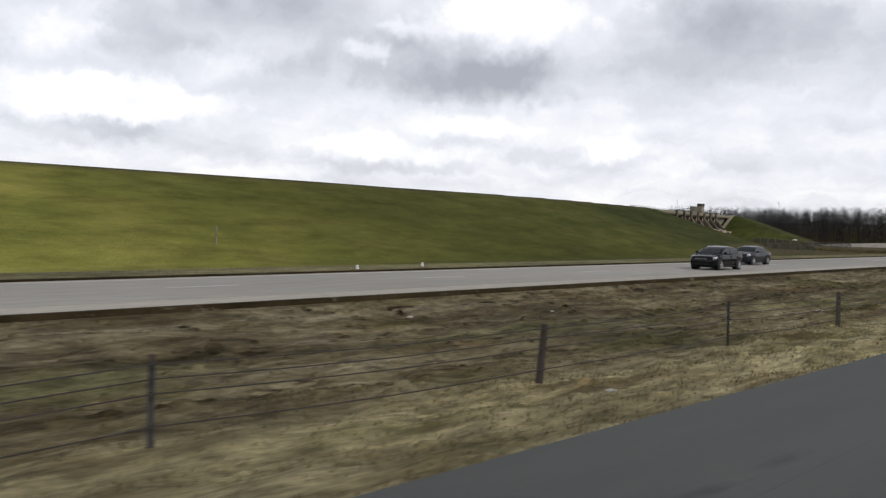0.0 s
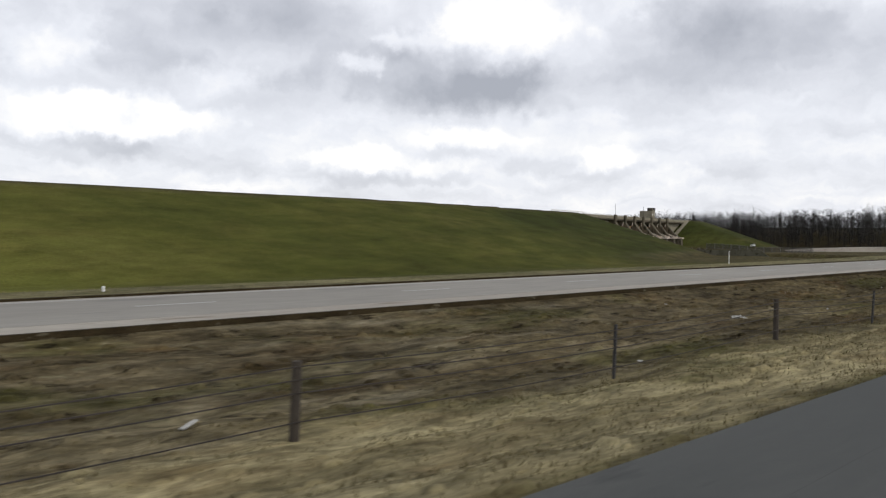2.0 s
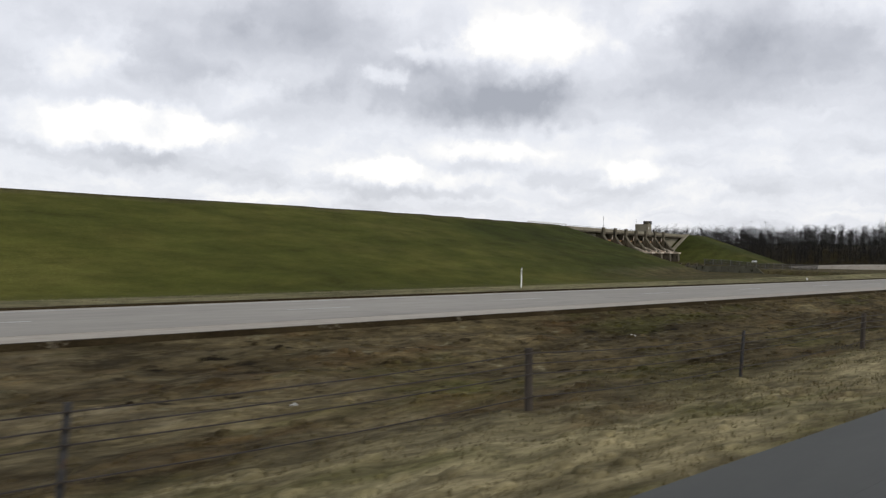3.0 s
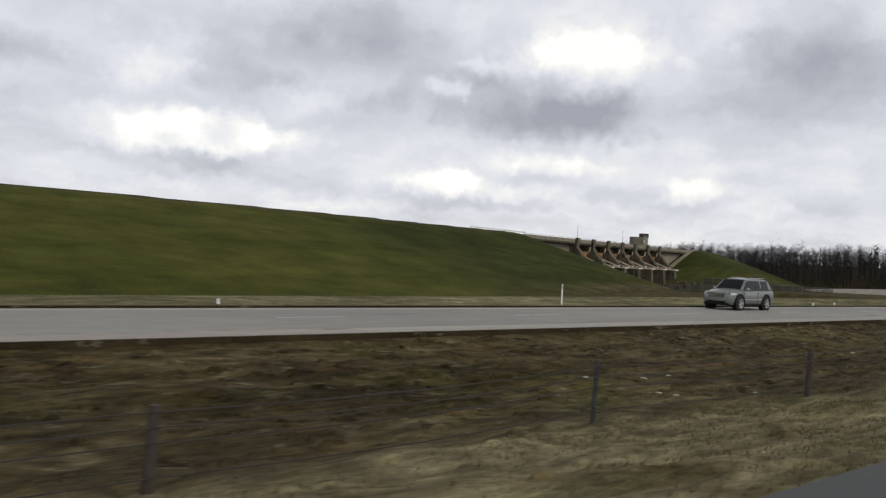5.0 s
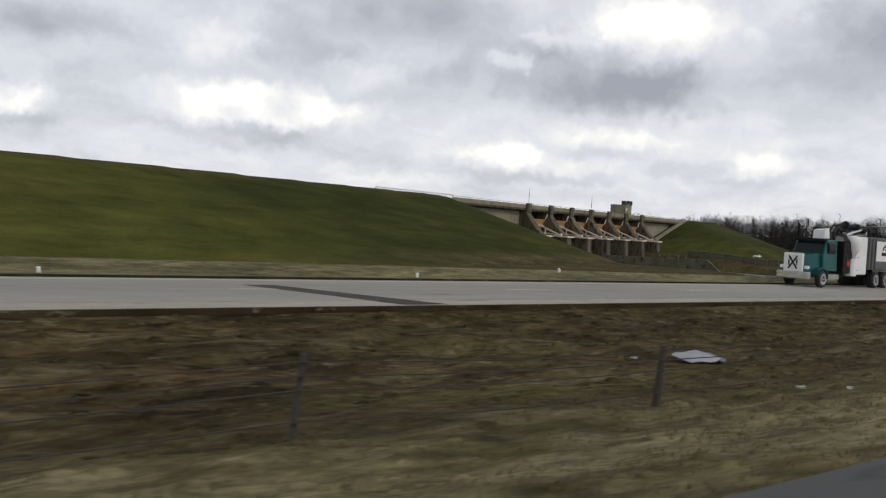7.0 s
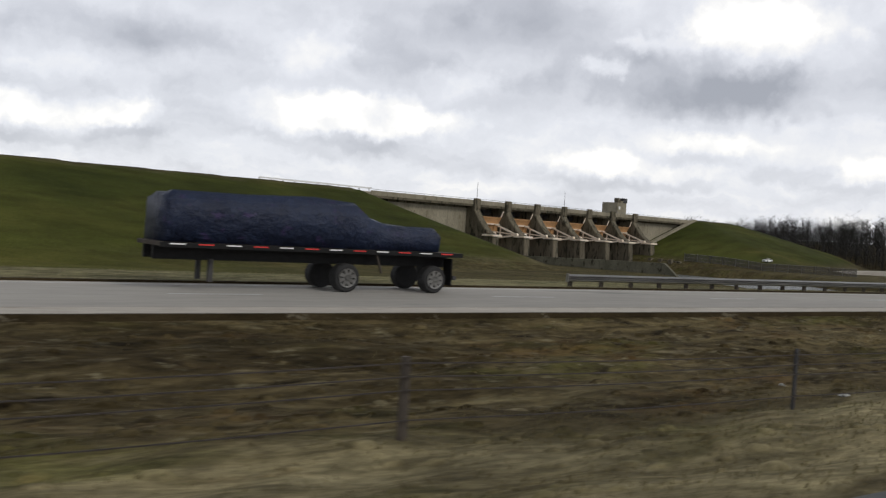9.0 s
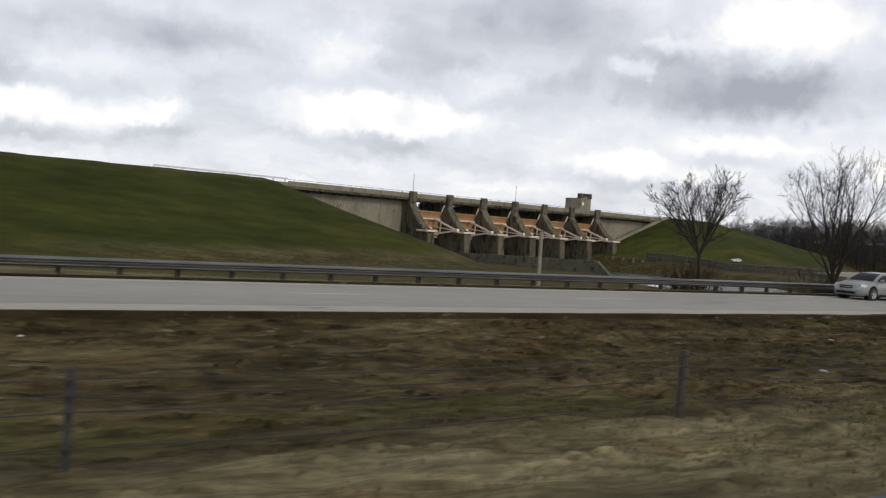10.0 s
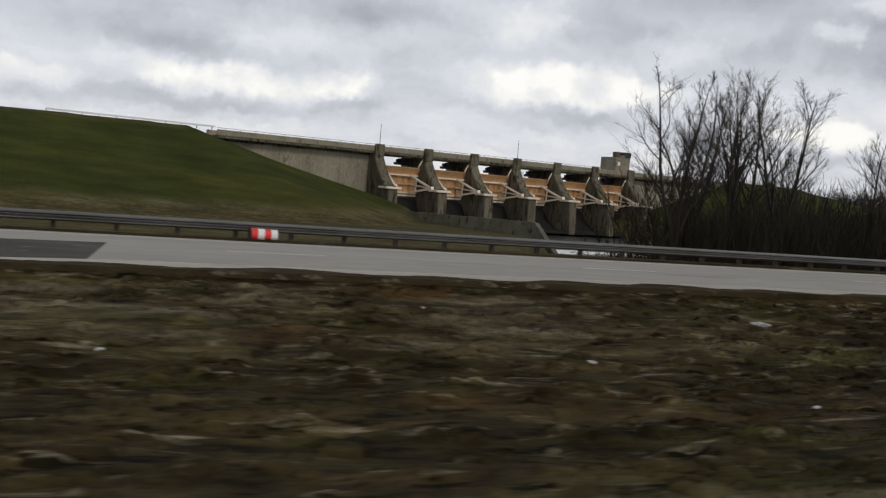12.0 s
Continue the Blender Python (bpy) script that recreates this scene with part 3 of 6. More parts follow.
def dress(mesh, x, y, z):
    for key, values in zip(("cover", "ground_tone"), cover_at(x, y, z)):
        mesh.color_attributes.new(key, "FLOAT_COLOR", "POINT").data.foreach_set("color", values.ravel())


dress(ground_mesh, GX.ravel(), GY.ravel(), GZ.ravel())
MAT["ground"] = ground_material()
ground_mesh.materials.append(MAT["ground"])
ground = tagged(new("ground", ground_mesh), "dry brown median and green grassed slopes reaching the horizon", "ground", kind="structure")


def strip(name, x0, x1, y0, y1, z0, z1, material, label, category, step=40.0):
    s = Shape()
    n = max(1, int((x1 - x0) / step))
    rings = []
    for i in range(n + 1):
        x = x0 + (x1 - x0) * i / n
        rings.append([(x, y0, z0), (x, y1, z0), (x, y1, z1), (x, y0, z1)])
    s.loft(rings)
    return tagged(new(name, s.mesh(name, material)), label, category, kind="structure")


strip("road_near", -900, 1500, -5.2, 3.45, -0.20, 0.0, MAT["near_road"], "grey carriageway the camera drives on", "road")
sh = Shape()
sh.loft([[(x, 3.46, -0.2), (x, ye, -0.2), (x, ye, -0.006), (x, 3.46, -0.006)] for x, ye in ((-900, 6.0), (0, 6.0), (12, 5.95), (40, 5.6), (70, 5.25), (95, 5.0), (200, 4.9), (1500, 4.9))])
tagged(new("shoulder_near", sh.mesh("shoulder_near", MAT["near_road"])), "grey paved left shoulder of the near carriageway", "road shoulder", kind="structure")
strip("shoulder_outer", -900, 1500, -8.3, -5.21, -0.20, -0.006, MAT["shoulder"], "paved outer shoulder of the near carriageway", "road shoulder")
strip("road_far", -900, 1500, 23.2, 30.7, -0.22, 0.0, MAT["pavement"], "pale worn concrete opposing carriageway", "road")
strip("shoulder_far_inner", -900, 1500, 21.62, 23.19, -0.22, -0.006, MAT["shoulder"], "tan inner shoulder with ragged edge", "road shoulder")
strip("shoulder_far_outer", -900, 1500, 30.71, 31.25, -0.22, -0.006, MAT["shoulder"], "narrow outer shoulder beside the verge", "road shoulder")
# low soil lip; the shadow line at the shoulder drop is in its colour
strip("verge_edge", -20, 470, 31.255, 31.5, -0.2, 0.075, MAT["mud"], "soil lip with painted drop shadow beside the far shoulder", "soil")
strip("edge_line_white", -60, 900, 30.46, 30.58, 0.0, 0.004, MAT["white_line"], "worn white painted edge line", "road marking")
dash = Shape().box(0, 3.0, -0.06, 0.06, 0.0, 0.004).mesh("lane_dash", MAT["white_line"])
for i in range(0, 46):
    d_ = new("lane_dash", dash)
    d_.location = (-8 + 12.2 * i, 27.0, 0.0)
    tagged(d_, "short worn white lane dash", "road marking", "lane dashes", "structure")
patch = Shape().add([(386.9, 27.4, 0), (391.2, 27.9, 0), (390.7, 23.0, 0), (385.4, 21.9, 0), (386.9, 27.4, 0.005), (391.2, 27.9, 0.005), (390.7, 23.0, 0.005), (385.4, 21.9, 0.005)],
                    [(3, 2, 1, 0), (4, 5, 6, 7), (0, 1, 5, 4), (1, 2, 6, 5), (2, 3, 7, 6), (3, 0, 4, 7)])
tagged(new("road_patch", patch.mesh("road_patch", MAT["asphalt"])), "dark asphalt repair patch across the carriageway", "road patch", kind="structure")
patch = Shape().add([(237.2, 28.6, 0), (238.4, 28.6, 0), (240.9, 21.9, 0), (239.2, 21.9, 0), (237.2, 28.6, 0.005), (238.4, 28.6, 0.005), (240.9, 21.9, 0.005), (239.2, 21.9, 0.005)],
                    [(3, 2, 1, 0), (4, 5, 6, 7), (0, 1, 5, 4), (1, 2, 6, 5), (2, 3, 7, 6), (3, 0, 4, 7)])
tagged(new("road_patch", patch.mesh("road_patch", MAT["asphalt"])), "narrow dark asphalt repair strip across the carriageway", "road patch", kind="structure")

# ---- river below the spillway ----
wp = [(AX + u * COS - v * SIN, AY + u * SIN + v * COS) for u, v in ((0.5, 6), (97, 6), (91, -14), (91, -74), (-20, -188), (-100, -188), (0.5, -76))]
ws = Shape().add([(x, y, -9.9) for x, y in wp] + [(x, y, -11.6) for x, y in wp], [tuple(range(7)), tuple(range(13, 6, -1))] + [(k, k + 7, (k + 1) % 7 + 7, (k + 1) % 7) for k in range(7)])
tagged(new("water", ws.mesh("water", water_material())), "dark river water with white foam below the spillway", "water", kind="structure")


# white water where the basin spills into the river
foam = Shape()
rnd = random.Random(17)
for k in range(11):
    fu, fv, fr = 3.0 + 2.3 * k + rnd.uniform(-1, 1), -73.0 + rnd.uniform(-5, 4), rnd.uniform(1.6, 3.4)
    ring_ = []
    for j in range(12):
        a_ = 2 * math.pi * j / 12
        q_ = fr * rnd.uniform(0.6, 1.2)
        pu, pv = fu + 1.5 * q_ * math.cos(a_), fv + q_ * math.sin(a_)
        ring_.append((AX + pu * COS - pv * SIN, AY + pu * SIN + pv * COS))
    foam.loft([[(x, y, -9.95) for x, y in ring_], [(x, y, -9.84 + 0.02 * (k % 4)) for x, y in ring_]])
tagged(new("white_water", foam.mesh("white_water", MAT["white_paint"])), "white foaming water below the basin", "water", kind="structure")


# ---- soil spilling over the ragged inner edge of the far shoulder ----
def fringe(x0, x1, seed):
    r = random.Random(seed)
    x, top = x0, []
    slow = 0.0
    while x < x1:
        muddy = float(softstep(np.float64(x), 330.0, 392.0))
        slow = 0.9 * slow + 0.1 * r.random()
        wave = max(0.0, 0.5 + 0.5 * math.sin(0.42 * x + 1.3 * math.sin(0.17 * x)) * math.sin(1.1 * x))
        top.append((x, 21.66 + 0.05 * r.random() + muddy * (1.1 * wave * (0.4 + slow) + 0.12 * r.random())))
        x += r.uniform(0.10, 0.22) if x > 330 else r.uniform(0.4, 0.9)
    s = Shape()
    s.loft([[(px_, 21.40, -0.15), (px_, py_, -0.15), (px_, py_ - 0.03, 0.004), (px_, 21.45, 0.004)] for px_, py_ in top])
    return tagged(new("soil_fringe", s.mesh("soil_fringe", MAT["mud"])), "dark soil spilling over the shoulder edge", "soil", kind="structure")


fringe(-20, 460, 70)

# ---- spillway: local x along the dam, y upstream, z up ----
SPILL = Matrix.Translation((AX, AY, 0)) @ Matrix.Rotation(AT, 4, "Z")
BAY = 16.05
spillway = thing("spillway", "concrete dam spillway with piers, road deck and orange radial gates", "spillway", SPILL)
PW = 3.0


def pier_shape():
    s = Shape()
    prof = [(9.0, -9.0), (9.0, 9.85), (-3.4, 9.85), (-4.0, 8.6), (-5.6, 6.4), (-8.0, 3.6), (-10.4, 1.7), (-12.4, 0.95), (-13.0, -9.5)]
    s.prism_x(prof, -PW / 2, PW / 2)
    return s


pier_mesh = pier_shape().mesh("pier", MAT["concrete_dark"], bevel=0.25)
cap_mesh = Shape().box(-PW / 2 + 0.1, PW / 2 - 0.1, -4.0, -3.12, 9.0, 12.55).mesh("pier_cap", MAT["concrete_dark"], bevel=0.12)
for i in range(7):
    p_ = part("pier", pier_mesh, None, spillway, at=Matrix.Translation((i * BAY, 0, 0)))
    part("pier_cap", cap_mesh, None, p_)
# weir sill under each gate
sill = Shape().prism_x([(8, -9), (8, -2.6), (2.0, -1.9), (-0.5, -2.6), (-3.0, -5.6), (-7.0, -8.2), (-13.5, -8.8), (-13.5, -9.2)], PW / 2, BAY - PW / 2).mesh("weir_sill", MAT["shaded_concrete"])
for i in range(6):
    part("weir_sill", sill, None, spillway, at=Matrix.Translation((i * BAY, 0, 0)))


def gate_parts(gate):
    x0, x1 = PW / 2 + 0.12, BAY - PW / 2 - 0.12
    # curved skin plate about the trunnion
    ty, tz, rad = -9.6, 1.4, 9.4
    outer, inner = [], []
    for k in range(13):
        a = radians(-14 + 50 * k / 12)
        outer.append((ty + rad * math.cos(a), tz + rad * math.sin(a)))
        inner.append((ty + (rad - 0.25) * math.cos(a), tz + (rad - 0.25) * math.sin(a)))
    s = Shape()
    s.prism_x(outer + inner[::-1], x0, x1)
    part("skin_plate", s, MAT["gate"], gate, "orange-tan curved steel skin plate")
    for a in (-11, 5, 21):
        b = radians(a)
        y, z = ty + (rad - 0.5) * math.cos(b), tz + (rad - 0.5) * math.sin(b)
        part("girder", Shape().box(x0, x1, y - 0.3, y + 0.25, z - 0.22, z + 0.22), MAT["gate_steel" if a in (-11, 21) else "gate"], gate)
    for k in range(1, 6):
        xm = x0 + (x1 - x0) * k / 6
        s = Shape()
        for j in range(8):
            b0, b1 = radians(-13 + 34 * j / 8), radians(-13 + 34 * (j + 1) / 8)
            s.bar((xm, ty + (rad - 0.35) * math.cos(b0), tz + (rad - 0.35) * math.sin(b0)), (xm, ty + (rad - 0.35) * math.cos(b1), tz + (rad - 0.35) * math.sin(b1)), 0.14, 0.3)
        part("rib", s, MAT["gate"], gate)
    for xa, sgn in ((x0 + 0.5, 1), (x1 - 0.5, -1)):
        for a, wd in ((-11, 0.5), (5, 0.34), (22, 0.5)):
            b = radians(a)
            end = (xa + sgn * 2.2, ty + (rad - 0.7) * math.cos(b), tz + (rad - 0.7) * math.sin(b))
            part("arm", Shape().bar((xa, ty, tz), end, wd, wd), MAT["gate_steel"], gate, "pale steel radial arm")
        b0, b1 = radians(-11), radians(22)
        q0 = Vector((xa + sgn * 1.4, ty + 6.3 * math.cos(b0), tz + 6.3 * math.sin(b0)))
        q1 = Vector((xa + sgn * 1.4, ty + 6.3 * math.cos(b1), tz + 6.3 * math.sin(b1)))
        part("arm_brace", Shape().bar(q0, q1, 0.35, 0.35), MAT["gate_steel"], gate)
        part("trunnion", Shape().tube((xa - sgn * 0.5, ty, tz), (xa + sgn * 0.5, ty, tz), 0.6, n=12), MAT["gate_steel"], gate)
    part("bottom_seal", Shape().box(x0, x1, ty + rad * 0.985 - 0.4, ty + rad * 0.985 + 0.1, tz - 2.75, tz - 2.3), MAT["gate_steel"], gate, "pale bottom edge of the gate")


gate0 = thing("radial_gate", "orange-tan radial spillway gate with pale steel arms between concrete piers", "spillway gate", SPILL, "spillway gates")
gate_parts(gate0)
for i in range(1, 6):
    copy_thing(gate0, SPILL @ Matrix.Translation((i * BAY, 0, 0)))
# trunnion ledges on the downstream noses, seen as pale strips
ledge = Shape().box(-PW / 2 - 0.9, PW / 2 + 0.9, -13.0, -8.4, 0.55, 1.15).mesh("trunnion_ledge", MAT["gate_steel"], bevel=0.06)
for i in range(7):
    part("trunnion_ledge", ledge, None, spillway, "pale trunnion ledge on the pier nose", at=Matrix.Translation((i * BAY, 0, 0)))

# road deck
deck = thing("spillway_bridge", "long level concrete bridge deck over the spillway piers", "bridge", SPILL)
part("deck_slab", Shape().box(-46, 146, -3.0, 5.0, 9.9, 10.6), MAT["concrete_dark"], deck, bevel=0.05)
for y_ in (-3.1, 4.8):
    part("parapet", Shape().box(-46, 146, y_, y_ + 0.3, 10.62, 12.0), MAT["concrete"], deck, "pale concrete parapet", bevel=0.04)
for i in range(6):
    for y_ in (-2.2, 0.6, 3.4):
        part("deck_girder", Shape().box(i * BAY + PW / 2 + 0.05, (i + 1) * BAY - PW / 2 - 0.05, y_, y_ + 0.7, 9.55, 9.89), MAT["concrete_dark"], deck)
part("railing", Shape().box(-46, 146, -3.0, -2.9, 12.35, 12.45), MAT["galv"], deck)
rail_post = Shape().box(-0.05, 0.05, -3.0, -2.9, 12.0, 12.36).mesh("railing_post", MAT["galv"])
for i in range(48):
    part("railing_post", rail_post, None, deck, at=Matrix.Translation((-44 + 4 * i, 0, 0)))
for i in (0, 3):
    part("lamp_mast", Shape().tube((i * BAY, -3.4, 12.5), (i * BAY, -3.4, 18.0), 0.09, 0.06, 6), MAT["steel_post"], deck)
# hoist machinery behind the openings
for i in range(6):
    hoist = thing("gate_hoist", "dark gate hoist machinery under the bridge deck", "hoist", SPILL @ Matrix.Translation((i * BAY, 0, 0)), "gate hoists")
    part("motor", Shape().box(11.4, 13.4, 3.6, 5.4, 8.3, 9.4), MAT["steel_post"], hoist, bevel=0.08)
    part("drum", Shape().tube((10.3, 4.5, 8.7), (11.3, 4.5, 8.7), 0.45, n=12), MAT["steel_post"], hoist)
    part("beam", Shape().box(PW / 2 + 8.6, BAY - PW / 2 - 0.02, 3.3, 5.6, 7.5, 8.28), MAT["steel_post"], hoist)
    part("housing", Shape().box(PW / 2 + 9.4, BAY - PW / 2 - 0.1, 2.6, 3.25, 7.9, 9.4), MAT["steel_post"], hoist, bevel=0.05)
    part("brace", Shape().bar((BAY - PW / 2 - 1.3, -3.0, 7.0), (BAY - PW / 2 - 0.2, -3.0, 9.0), 0.22, 0.28), MAT["gate_steel"], hoist, "pale slanted brace")

# abutment walls
for a, b, nm in ((-46, -PW / 2 - 0.02, "left"), (6 * BAY + PW / 2 + 0.02, 146, "right")):
    w_ = thing("abutment_wall", "weathered pale concrete abutment wall of the spillway", "retaining wall", SPILL, "abutment walls")
    n_ = 5
    for k in range(n_):
        xa, xb = a + (b - a) * k / n_, a + (b - a) * (k + 1) / n_
        part("wall_panel", Shape().box(xa + 0.03, xb - 0.03, -0.6, 3.5, -9.0, 9.3), MAT["concrete"], w_, bevel=0.04)
        if k < n_ - 1:
            part("wall_joint", Shape().box(xb - 0.12, xb + 0.12, -0.5, 3.4, -9.0, 9.3), MAT["concrete_dark"], w_)
    # dark band: shadow of the deck overhang is put into its colour
    part("bearing_beam", Shape().box(a, b, -0.4, 3.4, 9.31, 9.88), MAT["concrete_dark"], w_)
# sloped end wall beside the last bay and training walls of the basin
tw = thing("training_wall", "pale sloping concrete training wall beside the last gate", "retaining wall", SPILL)
tw_s = Shape()
tw_s.prism([(103, -1.6), (103, -0.4), (144, 12.3), (146, 12.3), (146, 11.3), (144, 11.2)], -4.6, -2.65)
part("wall", tw_s, MAT["concrete"], tw, bevel=0.05)
channel_wall = thing("channel_wall", "long moss-stained concrete wall along the bank of the basin", "retaining wall", SPILL)
for k in range(6):
    ua_, ub_ = -6.0 + 0.92 * k, -6.0 + 0.92 * (k + 1)
    va_, vb_ = -16.0 - 9.42 * k, -16.0 - 9.42 * (k + 1) + 0.06
    zt_ = -4.9 + 0.2 * k
    panel = Shape().loft([[(ua_, va_, -11.5), (ua_ + 1.2, va_, -11.5), (ua_ + 1.2, va_, zt_), (ua_, va_, zt_)], [(ub_, vb_, -11.5), (ub_ + 1.2, vb_, -11.5), (ub_ + 1.2, vb_, zt_ + 0.2), (ub_, vb_, zt_ + 0.2)]])
    part("wall_panel", panel, MAT["mossy"], channel_wall, bevel=0.05)
part("sloping_end", Shape().prism_x([(-72.6, -11.5), (-72.6, -3.8), (-73.4, -3.8), (-80.5, -9.6), (-80.5, -11.5)], -0.5, 0.7), MAT["mossy"], channel_wall, "stained sloping end of the wall", bevel=0.05)
bw = thing("basin_wall", "dark concrete stilling basin wall with buttress posts", "retaining wall", SPILL)
part("wall", Shape().prism_x([(-13, -11.5), (-13, -5.0), (-27, -5.2), (-27, -11.5)], 92.4, 93.6), MAT["concrete_dark"], bw, bevel=0.05)
for k in range(3):
    part("buttress", Shape().box(90.6, 92.38, -15.4 - 4.4 * k, -14.0 - 4.4 * k, -11.5, -4.6), MAT["concrete_dark"], bw, bevel=0.05)

# control tower
tower = thing("control_tower", "square grey concrete control tower with crenellated top behind the bridge", "tower", SPILL)
part("shaft", Shape().box(98.6, 105.4, 6.5, 14.0, -6.0, 17.0), MAT["concrete"], tower, bevel=0.1)
part("corner_turret", Shape().box(98.5, 100.3, 6.3, 8.2, 17.0, 18.8), MAT["concrete_dark"], tower, bevel=0.06)
part("roof_box", Shape().box(102.6, 105.5, 6.3, 10.5, 17.0, 18.9), MAT["steel_post"], tower, "dark boxy housing on the roof", bevel=0.06)
for x_ in (100.7, 101.7):
    part("parapet_block", Shape().box(x_, x_ + 0.9, 6.4, 6.9, 17.0, 17.7), MAT["concrete"], tower)
part("window", Shape().box(99.6, 100.7, 6.42, 6.7, 14.2, 15.4), MAT["white_paint"], tower, "pale window panel")

# guard rail along the crest road beside the bridge
cr_ = thing("crest_guardrail", "white guard rail along the crest road of the dam", "guard rail", SPILL)
part("rail", Shape().bar((-86, -4.2, CREST + 0.30), (-47, -4.2, CREST + 0.22), 0.12, 0.42), MAT["white_paint"], cr_)
for k in range(11):
    part("rail_post", Shape().box(-85.9 + 3.8 * k, -85.7 + 3.8 * k, -4.13, -3.95, CREST - 0.6, CREST + 0.42), MAT["galv"], cr_)

# ---- wire fence in the median ----
POSTS = [-2.5, 6.5, 15.3, 24.2, 32.9, 41.4, 50.6, 61.3, 70.9, 80.1] + [80.1 + 9.18 * k for k in range(1, 13)] + [199.4, 210.0, 219.2, 229.0, 237.2, 247.4, 258.4] + [258.4 + 9.3 * k for k in range(1, 6)] + [314.3, 324.2, 334.6, 344.5, 354.4, 364.2, 374.1, 383.9]
FENCE_Y = 11.0
fence_group = "median fence posts"


def fence_post_mesh(kind):
    s = Shape()
    if kind == 0:  # round timber
        s.tube((0, 0, -0.4), (0, 0, 1.22), 0.085, 0.075, 9)
        return s.mesh("post", MAT["wood_post"], smooth=False)
    # steel tee section with studs
    s.box(-0.05, 0.05, -0.008, 0.008, -0.4, 1.25)
    s.box(-0.008, 0.008, 0.0, 0.06, -0.4, 1.25)
    for k in range(12):
        s.box(-0.012, 0.012, -0.016, -0.004, 0.1 + 0.1 * k, 0.13 + 0.1 * k)
    return s.mesh("post", MAT["steel_post"])


clip_mesh = Shape().box(-0.02, 0.02, -0.095, 0.03, -0.012, 0.012).mesh("wire_clip", MAT["wire"])
post_meshes = [fence_post_mesh(0), fence_post_mesh(1)]
tops = []
rnd = random.Random(4)
for i, x in enumerate(POSTS):
    zb = float(land(x, FENCE_Y))
    lean = pose(x, FENCE_Y, zb, rnd.uniform(-2, 2), rnd.uniform(0.5, 6.0), rnd.uniform(0, 90) if i % 3 == 0 else rnd.uniform(-6, 6))
    k = 0 if i % 2 == 0 else 1
    t_ = thing("fence_post", "weathered round timber fence post in dry grass" if k == 0 else "thin rusty steel fence post in dry grass", "fence post", lean, fence_group)
    part("post", post_meshes[k], None, t_)
    for h in (0.30, 0.74, 0.94, 1.14):
        part("wire_clip", clip_mesh, None, t_, at=Matrix.Translation((0, 0, h)))
    tops.append((x, zb))
for h in (0.30, 0.74, 0.94, 1.14):
    w_ = Shape()
    for (xa, za), (xb, zb) in zip(tops, tops[1:]):
        n_ = 4
        pts_ = [(xa + (xb - xa) * j / n_, FENCE_Y - 0.085, za + (zb - za) * j / n_ + h - 0.10 * math.sin(math.pi * j / n_) * (0.4 + 0.6 * ((int(xa) * 7) % 5) / 5)) for j in range(n_ + 1)]
        for p0, p1 in zip(pts_, pts_[1:]):
            w_.tube(p0, p1, 0.013, n=4, caps=False)
    tagged(new("fence_wire", w_.mesh("fence_wire", MAT["wire"])), "rusty wire strand strung along the median fence posts", "fence wire", "fence wires")

# ---- guard rail of the far carriageway ----
RAIL_Y, RAIL_X0, RAIL_X1 = 31.9, 317.4, 640.0
prof = [(0.02, 0.30), (-0.12, 0.365), (-0.12, 0.395), (0.03, 0.455), (0.03, 0.485), (-0.12, 0.545), (-0.12, 0.575), (0.02, 0.64)]
beam_len = 4.0
beam = Shape()
ring = prof + [(y + 0.012, z) for y, z in prof[::-1]]
beam.prism_x(ring, 0.0, beam_len - 0.004)
beam_mesh = beam.mesh("rail_beam", MAT["galv"])
post_s = Shape().box(-0.08, 0.08, 0.16, 0.34, -0.6, 0.62).mesh("rail_post", MAT["wood_post"], bevel=0.01)
block_s = Shape().box(-0.08, 0.08, 0.045, 0.158, 0.33, 0.62).mesh("block", MAT["wood_post"], bevel=0.01)
nb = int((RAIL_X1 - RAIL_X0) / beam_len)
guard = thing("guard_rail", "galvanised corrugated steel guard rail on timber posts along the far verge", "guard rail", Matrix.Translation((RAIL_X0, RAIL_Y, 0)))
for i in range(nb):
    part("rail_beam", beam_mesh, None, guard, at=Matrix.Translation((i * beam_len, 0, 0)))
    for j in (0.15, 2.15):
        if i < 50:
            p_ = part("rail_post", post_s, None, guard, at=Matrix.Translation((i * beam_len + j, 0, 0)))
            part("block", block_s, None, p_)
end = Shape()
end.prism_x(ring, -0.25, -0.006)
part("end_shoe", end, MAT["galv"], guard)
part("end_plate", Shape().box(-0.29, -0.255, -0.12, 0.05, 0.27, 0.67), MAT["galv"], guard, "flat end plate")

# ---- marker posts on the far verge ----
def marker(x, y, h, label, tall=True):
    z = float(land(x, y))
    t_ = thing("delineator" if tall else "marker_post", label, "marker post", Matrix.Translation((x, y, z)), "verge markers")
    s = Shape()
    if tall:
        s.prism([(-0.05, -0.3), (0.05, -0.3), (0.05, h - 0.06), (0.0, h), (-0.05, h - 0.06)], -0.012, 0.012)
        part("post", s, MAT["white_paint"], t_)
        part("reflector", Shape().box(-0.035, 0.035, -0.018, -0.0125, h - 0.28, h - 0.12), MAT["galv"], t_)
    else:
        s.tube((0, 0, -0.2), (0, 0, h), 0.075, 0.07, 8)
        part("post", s, MAT["white_paint"], t_)
        part("cap", Shape().tube((0, 0, h), (0, 0, h + 0.04), 0.08, 0.04, 8), MAT["white_paint"], t_)


